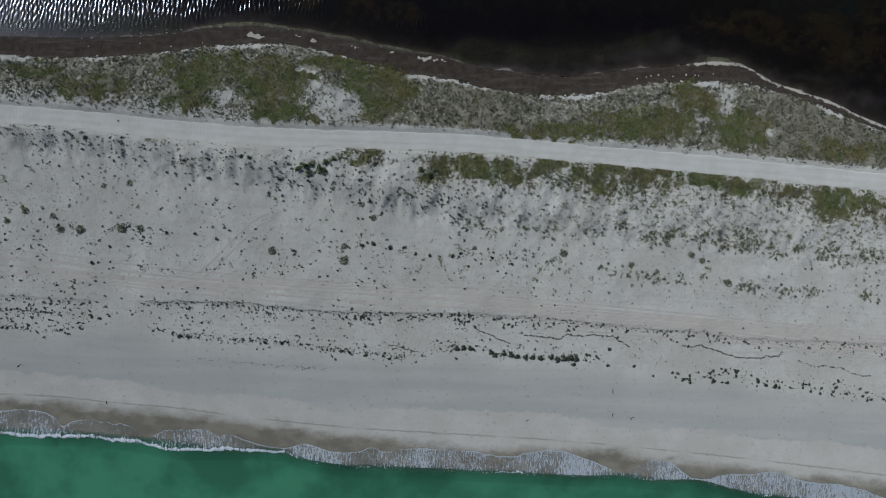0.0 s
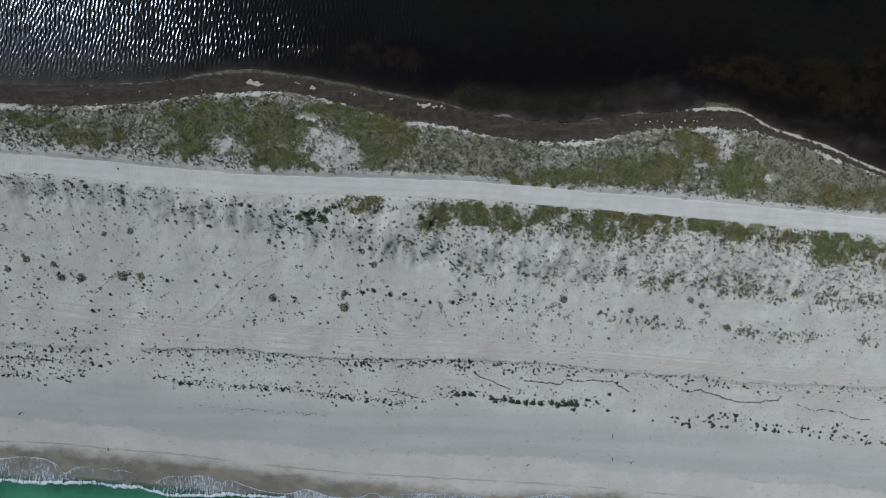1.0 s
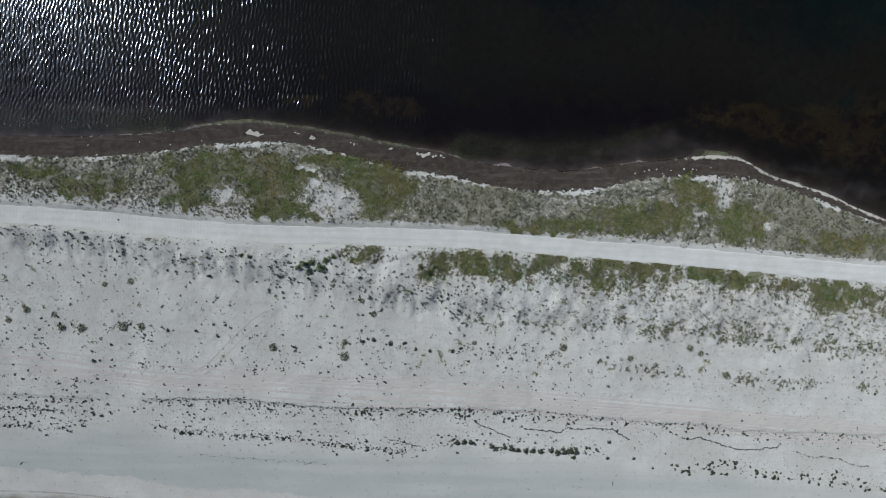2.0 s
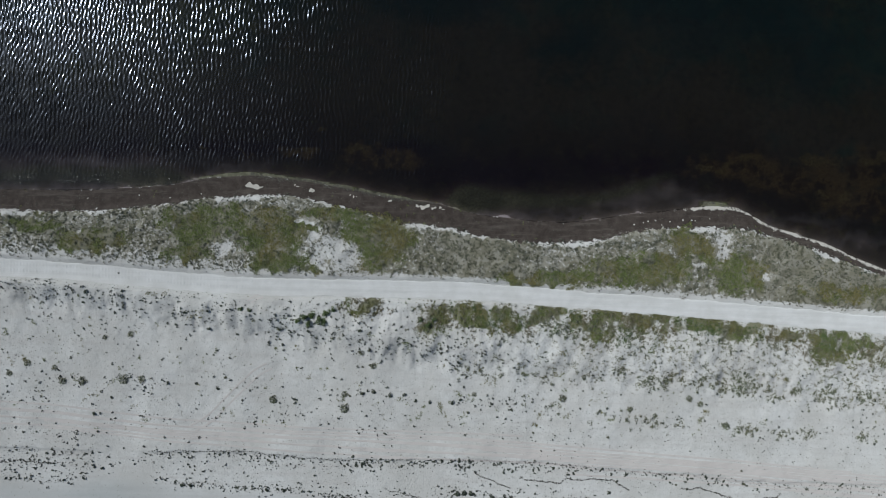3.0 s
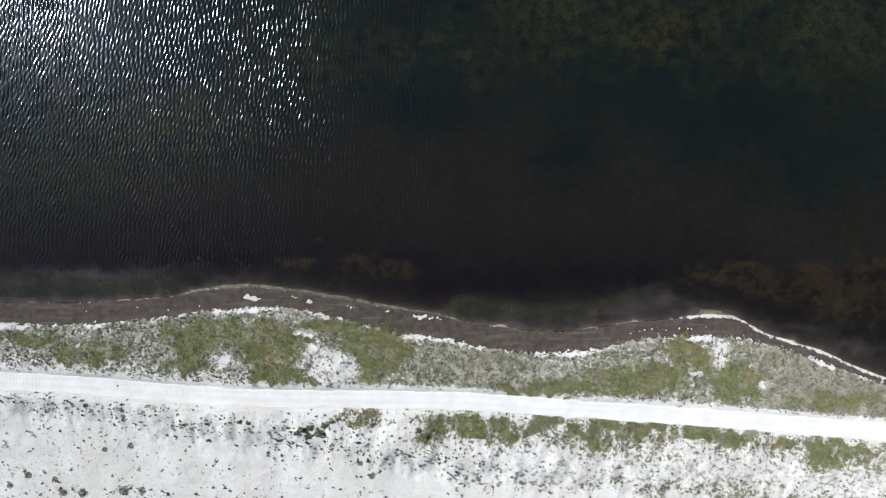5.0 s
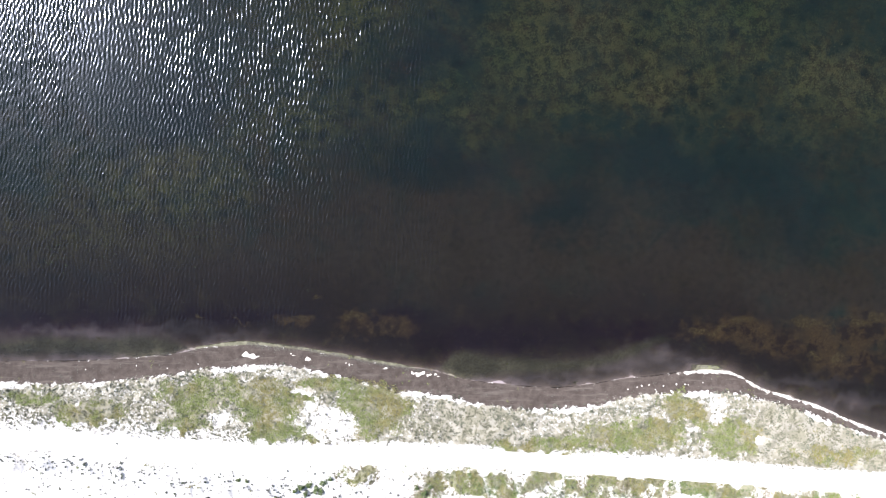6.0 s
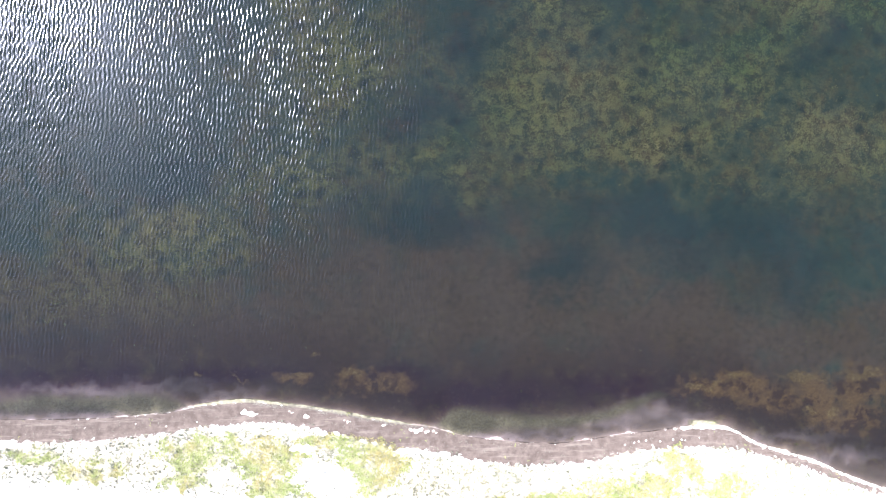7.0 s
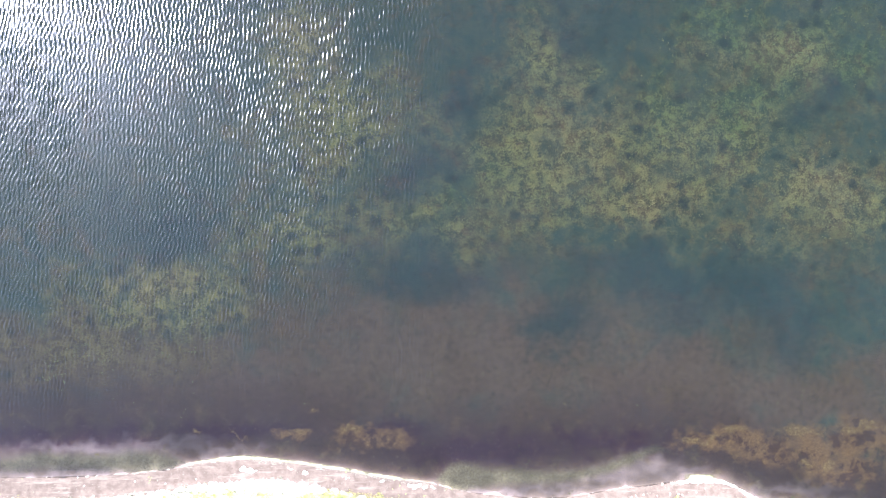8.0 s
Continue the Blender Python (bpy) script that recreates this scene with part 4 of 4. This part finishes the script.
x, y, rng = scatter(24000, (-10, 109, -40, 12), right_dune, 17)
joined("grey_dune_shrubs", soft, x, y, rng.uniform(0.24, 0.7, len(x)), MAT_SOFT, "soft grey-green shrubs on the dune below the track", "shrub")
x, y, rng = scatter(78000, (-106, 109, -60, 24), dune_chance, 13)
sizes = 0.10 + 0.28 * rng.uniform(0, 1, len(x)) ** 2.4
sizes = sizes * (1 - 0.4 * ramp01(x, 10, 40) * ramp01(row_c(x) - y, -1, 1))
dark = [leaf_cloud(np.random.default_rng(80 + k), 13, 1.0, 0.5, 0.7) for k in range(7)]
joined("dune_shrubs", dark, x, y, sizes * 1.05, MAT_DARK, "small dark shrubs dotted over pale dune sand", "shrub")


def brink_chance(x, y):
    """Dark small plants that break up the pale brink of the peat bank."""
    d = y - bank_foot(x) + 0.5 + 0.8 * rough(x, 0 * x, 4, 53, 3)
    return np.clip(near(d, 0.8) * (0.55 + 0.7 * rough(x, y, 5, 54, 3)), 0, 1)


x, y, rng = scatter(15000, (-106, 109, 12, 34), brink_chance, 26)
joined("brink_shrubs", dark, x, y, rng.uniform(0.12, 0.32, len(x)), MAT_DARK, "small dark shrubs along the brink of the bank", "shrub")

sprig = [leaf_cloud(np.random.default_rng(95 + k), 5, 1.0, 0.5, 0.9) for k in range(6)]
x, y, rng = scatter(60000, (-106, 109, -60, 24), lambda x, y: np.clip(1.1 * dune_chance(x, y) + 0.05 * (y > row_b(x)) * (rough(x, y, 9, 50, 3) + 0.4), 0, 1) * (y < road_mid(x)) * off_road(x, y), 25)
joined("dune_sprigs", sprig, x, y, rng.uniform(0.05, 0.13, len(x)), MAT_DARK, "tiny dark sprigs dotted over pale sand", "shrub")

rng = np.random.default_rng(23)
x = rng.uniform(-61, -7, 230)
y = row_b(x) + rng.normal(0, 0.42, 230)
joined("shrub_line", dark, x, y, rng.uniform(0.10, 0.25, 230), MAT_DARK, "unbroken line of low dark beach shrubs", "shrub")


# ---- single shrubs, each with its stems and leaves ----
def part(name, verts, faces, mat, parent, label=""):
    ob = new(name, mesh_from(name, verts, faces, mat, False))
    ob.parent = parent
    return tagged(ob, label)


def stems(rng, n):
    vs, fs = [], []
    for k in range(n):
        a, out = rng.uniform(0, 6.283), rng.uniform(0.3, 0.75)
        tip = np.array([math.cos(a) * out, math.sin(a) * out, rng.uniform(0.35, 0.8)])
        i = len(vs)
        for j, (p, r) in enumerate(((np.array([0, 0, -0.08]), 0.045), (tip * 0.5 + (0, 0, 0.06), 0.03), (tip, 0.012))):
            vs += [p + (r, 0, 0), p + (-r * 0.5, r * 0.87, 0), p + (-r * 0.5, -r * 0.87, 0)]
            if j:
                o = i + j * 3
                fs += [(o - 3 + q, o - 3 + (q + 1) % 3, o + (q + 1) % 3, o + q) for q in range(3)]
    return np.array(vs), np.array(fs)


def shrub(seed, mat, leaves, label, flat=0.5, leaf=0.26, wide=1.0):
    rng = np.random.default_rng(seed)
    base = new("shrub")
    part("stems", *stems(rng, 6), MAT_WOOD, base)
    part("foliage", *leaf_cloud(rng, leaves, wide, flat, leaf), mat, base)
    return tagged(base, label, "shrub", "shrubs on the dune")


def plant(kind, places, low, high, seed):
    rng = np.random.default_rng(seed)
    for k, (px, py, *size) in enumerate(places):
        s = size[0] * 0.82 if size else rng.uniform(low, high)
        m = pose(px, py, float(ground_z(px, py)) - 0.02, 0, 0, rng.uniform(0, 360))
        if k == 0:
            kind.matrix_basis = m
            kind.scale = (s, s, s * rng.uniform(0.7, 1.0))
        else:
            kind.scale, old = (s, s, s * rng.uniform(0.7, 1.0)), kind.scale.copy()
            copy_thing(kind, m)
            kind.scale = old


GREY_BIG = [(-85.9, -11.1, 1.00), (-81.3, -10.7, 1.20), (-72.1, -10.3, 1.30), (-67.6, -10.4, 1.00), (-93.8, -7.1, 1.00), (-87.5, -8.0, 0.80), (-38.1, -14.6, 1.10), (-21.7, -16.3, 1.30), (-21.5, -13.0, 0.90), (-76.1, -0.7, 0.70), (-70.3, -0.2, 0.90), (28.3, -13.7, 1.10), (57.7, -13.1, 0.90), (60.1, -14.6, 0.90), (49.8, -17.1, 0.70), (43.9, -15.9, 0.80), (-17.8, -3.6, 0.90), (-15.1, -6.8, 0.90), (8.2, -12.8, 0.70), (-98.0, -9.5, 0.90)]
DARK_BIG = [(-78.4, -18.4, 0.70), (-50.6, -12.3, 0.60), (-55.5, -11.1, 0.50), (-61.8, -11.2, 0.60), (-74.5, -14.6, 0.50), (-79.6, 9.8, 0.70), (-80.6, 7.2, 0.50), (-57.6, 5.2, 0.60), (-52.5, 1.4, 0.70), (-59.9, 2.3, 0.50), (-73.0, 13.8, 0.40), (-46.1, 0.3, 0.50), (-29.7, 1.3, 0.60), (-17.9, 1.8, 0.70), (-15.9, -2.9, 0.70), (-35.8, -2.1, 0.50), (-39.0, -1.5, 0.50), (3.1, -14.8, 0.70), (5.0, -14.1, 0.60), (12.1, -15.0, 0.60), (-17.6, -12.9, 0.80), (-15.0, -12.5, 0.80), (-11.2, -13.2, 0.80), (-7.9, -13.1, 0.70), (-5.3, -14.6, 0.60), (-2.1, -14.8, 0.60)]
ROW_B_BIG = [(4.6, -36.0, 0.90), (6.1, -35.7, 0.90), (7.7, -35.9, 0.80), (12.6, -36.6, 0.90), (13.4, -37.3, 0.80), (15.5, -36.8, 0.90), (17.2, -37.1, 1.00), (18.5, -37.4, 0.80), (20.4, -37.6, 0.80), (22.0, -37.5, 0.90), (23.7, -37.7, 0.90), (26.3, -37.4, 0.90), (27.6, -37.9, 1.00), (29.3, -37.6, 1.10), (30.6, -37.5, 1.10), (31.9, -37.6, 1.20), (31.4, -38.9, 0.70), (39.6, -35.3, 0.60), (58.1, -41.8, 0.60), (63.5, -39.7, 0.60), (63.6, -42.0, 0.80), (66.9, -42.3, 0.60)]
ROW_B_MORE = [(68.8, -40.8, 0.60), (73.8, -41.8, 0.90), (75.7, -42.6, 0.80), (77.8, -42.9, 0.90), (78.8, -43.2, 0.60), (84.3, -43.1, 0.50), (86.2, -43.9, 0.50), (91.0, -44.6, 0.50), (92.4, -41.4, 0.60), (94.4, -44.3, 0.60), (100.1, -45.4, 0.60), (103.8, -45.6, 0.60), (-58.2, -34.4, 0.70), (-56.5, -34.5, 0.75), (-58.7, -34.6, 0.50), (-39.2, -35.4, 0.60), (-35.3, -35.7, 0.60), (-21.7, -37.1, 0.60), (-19.8, -37.3, 0.55), (-15.9, -37.8, 0.60), (-10.7, -38.6, 0.55), (-76.7, -31.0, 0.60), (-78.4, -30.7, 0.50), (-85.4, -33.8, 0.50)]
GREEN_BIG = [(-30.7, 4.7, 1.20), (-28.8, 5.1, 1.30), (-27.3, 3.9, 1.20), (-25.6, 5.6, 1.20), (-26.2, 3.5, 1.10), (-24.1, 6.4, 0.90), (-31.9, 3.8, 0.90), (-2.8, 3.1, 1.00), (-1.2, 4.4, 0.90), (-4.4, 4.4, 0.90), (-29.6, 3.2, 1.00), (-44.8, 6.3, 0.80), (-42.8, 6.1, 0.70)]
plant(shrub(201, MAT_SOFT, 230, "round grey-green dune shrub on bare sand", 0.2, 0.17, 1.4), GREY_BIG, 1, 1, 1)
plant(shrub(202, MAT_DARK, 150, "compact dark green shrub on pale sand", 0.55, 0.3), DARK_BIG, 1, 1, 2)
plant(shrub(203, MAT_DARK, 170, "dense dark beach shrub in a line of shrubs", 0.45, 0.3), ROW_B_BIG, 1, 1, 3)
plant(shrub(204, MAT_DARK, 160, "dense dark beach shrub in a line of shrubs", 0.45, 0.3), ROW_B_MORE, 1, 1, 4)
plant(shrub(205, MAT_GREEN, 210, "leafy bright green bush below the sand track", 0.6, 0.26), GREEN_BIG, 1, 1, 5)


rng = np.random.default_rng(31)
along = np.sort(rng.uniform(-24, 106, 120))
line_a = [(float(q), float(row_a(q) + rng.normal(-0.5, 0.85)), float(rng.uniform(0.28, 0.56))) for q in along]
along = np.concatenate([rng.uniform(55, 81, 30), rng.uniform(81, 106, 18), rng.uniform(33, 55, 8)])
line_b = [(float(q), float(row_b(q) + rng.normal(0.3, 0.6)), float(rng.uniform(0.3, 0.62))) for q in along]
plant(shrub(208, MAT_DARK, 90, "small round dark shrub on the beach sand", 0.4, 0.34), line_a, 1, 1, 8)
plant(shrub(209, MAT_DARK, 120, "round dark beach shrub in a broken line", 0.42, 0.32), line_b, 1, 1, 9)
x, y, rng = scatter(1500, (-104, 107, -58, 22), lambda x, y: np.clip(dune_chance(x, y) * 0.9, 0, 1), 19)
some = [(float(a), float(b)) for a, b in zip(x[:100], y[:100])]
plant(shrub(206, MAT_DARK, 60, "small dark shrub among pale dune sand", 0.5, 0.4), some[:52], 0.2, 0.38, 6)
plant(shrub(207, MAT_GREY, 70, "small grey-green shrub among pale dune sand", 0.5, 0.4), some[52:], 0.24, 0.44, 7)


# ---- drift lines, wheel ruts, debris ----
def debris_kinds():
    rng = np.random.default_rng(5)
    kinds = []
    for k in range(5):
        vs, fs = [], []
        for j in range(6):
            a = rng.uniform(-0.6, 0.6)
            d, s = np.array([math.cos(a), math.sin(a), rng.uniform(-0.1, 0.2)]), np.array([-math.sin(a), math.cos(a), 0])
            c = np.array([rng.uniform(-0.5, 0.5), rng.uniform(-0.3, 0.3), rng.uniform(0.05, 0.2)])
            i = len(vs)
            vs += [c - d * 0.5 - s * 0.09, c - d * 0.5 + s * 0.09, c + d * 0.5 + s * 0.07 + (0, 0, 0.1), c + d * 0.5 - s * 0.07 + (0, 0, 0.1)]
            fs.append((i, i + 1, i + 2, i + 3))
        kinds.append((np.array(vs), np.array(fs)))
    return kinds


BITS = debris_kinds()


def wrack_and_shadow(knots, per_metre, wide, label, seed):
    k = np.array(knots)
    seg = np.hypot(*np.diff(k, axis=0).T)
    rng = np.random.default_rng(seed)
    n = int(seg.sum() * per_metre)
    at = np.sort(rng.uniform(0, seg.sum(), n))
    cum = np.concatenate([[0], np.cumsum(seg)])
    xs = np.interp(at, cum, k[:, 0]) + rng.normal(0, wide, n)
    ys = np.interp(at, cum, k[:, 1]) + rng.normal(0, wide, n) + 0.3 * rough(at, 0 * at, 4, 30 + seed, 3)
    return joined("wrack_line", BITS, xs, ys, rng.uniform(0.09, 0.22, n), MAT_DRY, label, "seaweed", 0.0)


wrack_and_shadow([(8.6, -31.6), (11.0, -32.2), (13.8, -33.2), (16.9, -34.7)], 14, 0.06, "thin dry seaweed line on the beach", 1)
wrack_and_shadow([(19.0, -32.3), (22.3, -32.7), (27.5, -33.3), (29.4, -32.3), (34.6, -32.0), (40.5, -32.6), (44.4, -34.5)], 16, 0.08, "dark winding seaweed line on beach sand", 2)
wrack_and_shadow([(56.2, -34.0), (60.8, -34.2), (64.7, -35.1), (68.7, -36.6), (72.6, -36.4), (76.5, -36.3), (79.8, -35.4)], 16, 0.08, "dark winding seaweed line on beach sand", 3)
wrack_and_shadow([(81.8, -36.8), (87.1, -38.4), (92.3, -38.1), (96.3, -39.8), (100.3, -39.8)], 9, 0.08, "faint dry seaweed line on the beach", 4)
# dark bits here stand in for the shadow line of the low scarp
wrack_and_shadow([(float(q), float(row_a(q)) + 0.6) for q in np.linspace(-66, 62, 26)], 7, 0.09, "dark thread of bits as scarp shadow above a shrub line", 11)
wrack_and_shadow([(-99.5, -29.4), (-91.9, -29.5), (-86.7, -30.2)], 14, 0.1, "brown dry seaweed line on the beach", 5)
wrack_and_shadow([(-55.8, -40.0), (-45.5, -40.3), (-35.2, -40.9), (-24.9, -41.2)], 3, 0.15, "sparse dry seaweed line on the beach", 6)
wrack_and_shadow([(-12.0, -35.3), (-6.8, -36.1), (-4.2, -36.7)], 10, 0.08, "short dry seaweed line on the beach", 7)
wrack_and_shadow([(-43.7, 36.9), (-39.3, 36.1), (-32.9, 35.8), (-27.7, 34.9), (-22.5, 33.8), (-16.0, 32.7), (-9.5, 31.8), (-4.3, 30.9), (0.3, 30.7)], 22, 0.22, "dark weed and twigs along the lagoon edge", 8)
wrack_and_shadow([(-61.3, 35.2), (-58.7, 35.5), (-56.1, 35.0)], 20, 0.25, "dark weed heap at the lagoon edge", 9)
wrack_and_shadow([(59.5, 31.7), (62.4, 31.8), (65.7, 31.3), (69.0, 30.5)], 10, 0.2, "dark weed and twigs along the lagoon edge", 10)


def wheel_ruts(centre, gauge, x0, x1, label, thing="tyre_track"):
    """Two shallow ruts, each with raised rims."""
    base = new(thing)
    s = np.arange(x0, x1, 0.4)
    for side in (-1, 1):
        prof = np.array([(-0.2, 0.0), (-0.13, 0.055), (-0.06, 0.01), (0.06, 0.01), (0.13, 0.055), (0.2, 0.0)])
        cx, cy = centre(s, side * gauge / 2)
        dx, dy = np.gradient(cx), np.gradient(cy)
        ln = np.hypot(dx, dy)
        PX, PY = cx[None] - prof[:, :1] * (dy / ln)[None], cy[None] + prof[:, :1] * (dx / ln)[None]
        PZ = ground_z(PX, PY) + 0.012 + prof[:, 1:]
        ob = sheet("rut", PX, PY, PZ, MAT_RUT)
        ob.parent = base
    return tagged(base, label, "tyre track", "tyre tracks")


MAT_RUT, rt, rb = material("rutted_sand", 0.95, 0.1, 0.3)
rt.links.new(mix(rt, grain(rt, 0.3, 4), (0.465, 0.425, 0.40), (0.54, 0.51, 0.48)), rb.inputs["Base Color"])
for k, (off, x0, x1, amp) in enumerate([(2.6, -104, 20, 0.3), (1.2, -104, 96, 0.35), (-0.3, -104, 106, 0.25), (-1.4, -90, 106, 0.5), (-2.2, -20, 106, 0.4), (0.5, 10, 106, 0.5), (-3.4, 30, 104, 0.3)]):
    wheel_ruts(lambda s, h, off=off, amp=amp, k=k: (s, lanes(s) + off + h + amp * np.sin(s * 0.045 + k * 1.7)), 1.55, x0, x1, "faint wheel ruts along the beach sand")
arc = line([(-56.0, -21.5), (-52.2, -19.1), (-48.4, -15.2), (-44.6, -11.3), (-41.4, -8.4), (-37.0, -6.2)])
wheel_ruts(lambda s, h: (s + 0.75 * h, arc(s) - 0.75 * h), 1.55, -56, -38.5, "curved wheel ruts turning over dune sand")


scuff = line([(-43.0, 7.8), (-42.3, 8.4), (-41.4, 8.9), (-40.0, 9.2)])
wheel_ruts(lambda s, h: (s + 0.8 * h, scuff(s) - 0.4 * h), 1.2, -43.0, -40.4, "short curved tyre scuffs beside the sand track")


# ---- lagoon weed, and stones on the bank ----
def weed_chance(x, y):
    return np.clip(patches(WEED, x, y, 0.7, 4.0) * 0.9 + 0.5 * rough(x, y, 11, 27, 3) + 0.4 * rough(x, y, 3, 38, 3) - 0.6 - patches(CHANNEL, x, y, 0.8, 5.0), 0, 1)


x, y, rng = scatter(36000, (-104, 108, 46, 146), weed_chance, 14)
joined("water_weed", small, x, y, rng.uniform(0.2, 0.5, len(x)), MAT_WEED, "yellow-green weed beds under lagoon water", "water weed", 0.05, zscale=0.35)


def mat_chance(x, y):
    """Lumps of algae that lie awash beside the bank."""
    d = np.minimum(algae_out(x) - 0.6 - y, y - algae_in(x) + 0.8)
    return ramp01(d, -0.3, 0.8) * ramp01(-x, 56, 62) * np.clip(0.55 + 0.8 * rough(x, y, 3.2, 49, 3), 0, 1)


x, y, rng = scatter(9000, (-106, -56, 33, 39), mat_chance, 24)
joined("algae_mat", small, x, y, rng.uniform(0.06, 0.17, len(x)), MAT_MAT, "lumpy grey-green algae lying awash by the bank", "algae", 0.03, base=np.full(len(x), LAGOON_Z), zscale=0.3)


def bank_chance(x, y):
    return ramp01(y - bank_foot(x), -0.6, 0.3) * ramp01(shore(x) + 0.8 - y, 0, 0.6) * np.clip(0.4 + 0.6 * rough(x, y, 3, 28, 3), 0, 1)


x, y, rng = scatter(9000, (-106, 109, 14, 42), bank_chance, 15)
joined("bank_litter", BITS, x, y, rng.uniform(0.08, 0.26, len(x)), MAT_DRY, "twigs and dark litter on the peat bank", "litter", 0.0)


STONE_AT = [(44.3, 26.6, 0.20), (46.4, 27.1, 0.16), (47.5, 27.4, 0.22), (49.2, 27.6, 0.20), (50.6, 26.6, 0.15), (52.5, 27.4, 0.18), (55.5, 27.8, 0.26), (57.5, 27.8, 0.22), (58.3, 27.7, 0.16), (61.7, 28.2, 0.15), (-80.5, 30.7, 0.15), (-68.9, 31.6, 0.18), (-61.8, 31.1, 0.18), (-54.7, 32.1, 0.16)]
MAT_STONE, st, sb = material("pale_stone", 0.85, 0.2)
st.links.new(mix(st, grain(st, 8.0, 5), (0.42, 0.40, 0.36), (0.62, 0.60, 0.56)), sb.inputs["Base Color"])


def stone(seed):
    bm = bmesh.new()
    bmesh.ops.create_icosphere(bm, subdivisions=2, radius=1.0)
    for v in bm.verts:
        v.co *= 0.85 + 0.3 * noise.noise(v.co * 1.3 + Vector((seed, 0, 0)))
        v.co.z *= 0.55
    me = bpy.data.meshes.new("stone")
    bm.to_mesh(me)
    bm.free()
    me.materials.append(MAT_STONE)
    return me


STONES = [stone(k * 3.7) for k in range(4)]
for k, (px, py, size) in enumerate(STONE_AT):
    ob = new("stone", STONES[k % 4])
    ob.matrix_basis = pose(px, py, float(ground_z(px, py)) + 0.15 * size, 0, 0, k * 77) @ Matrix.Diagonal((size * 1.2, size * 0.85, size, 1))
    tagged(ob, "pale weathered stone lying on the dark peat bank", "stone", "stones on the bank")


def driftwood(px, py, length, turn, bow):
    """A bent, tapered stick of six sides with a knot."""
    n = 12
    vs, fs = [], []
    for i in range(n):
        t = i / (n - 1)
        r = 0.09 * (1 - 0.65 * t) * (1.25 if i in (3, 7) else 1)
        c = np.array([(t - 0.5) * length, bow * math.sin(t * 3.1), 0.07 + 0.02 * math.sin(i)])
        vs += [c + (0, r * math.cos(a), r * math.sin(a)) for a in np.arange(6) * math.pi / 3]
        if i:
            o = i * 6
            fs += [(o - 6 + q, o - 6 + (q + 1) % 6, o + (q + 1) % 6, o + q) for q in range(6)]
    ob = new("driftwood", mesh_from("driftwood", vs, fs, MAT_WOOD))
    ob.matrix_basis = pose(px, py, float(ground_z(px, py)), 0, 0, turn)
    return tagged(ob, "bent grey driftwood stick lying on beach sand", "driftwood", "driftwood on the beach")


for k, (px, py) in enumerate([(-94.8, -42.4), (40.8, -44.9), (41.0, -50.5), (45.6, -51.3), (-75.3, -50.4), (21.5, -52.3)]):
    driftwood(px, py, (1.6, 1.1, 0.9, 1.2, 0.8, 0.9)[k], (15, 85, 80, 30, 100, 20)[k], (0.35, 0.1, 0.1, 0.2, 0.1, 0.1)[k])
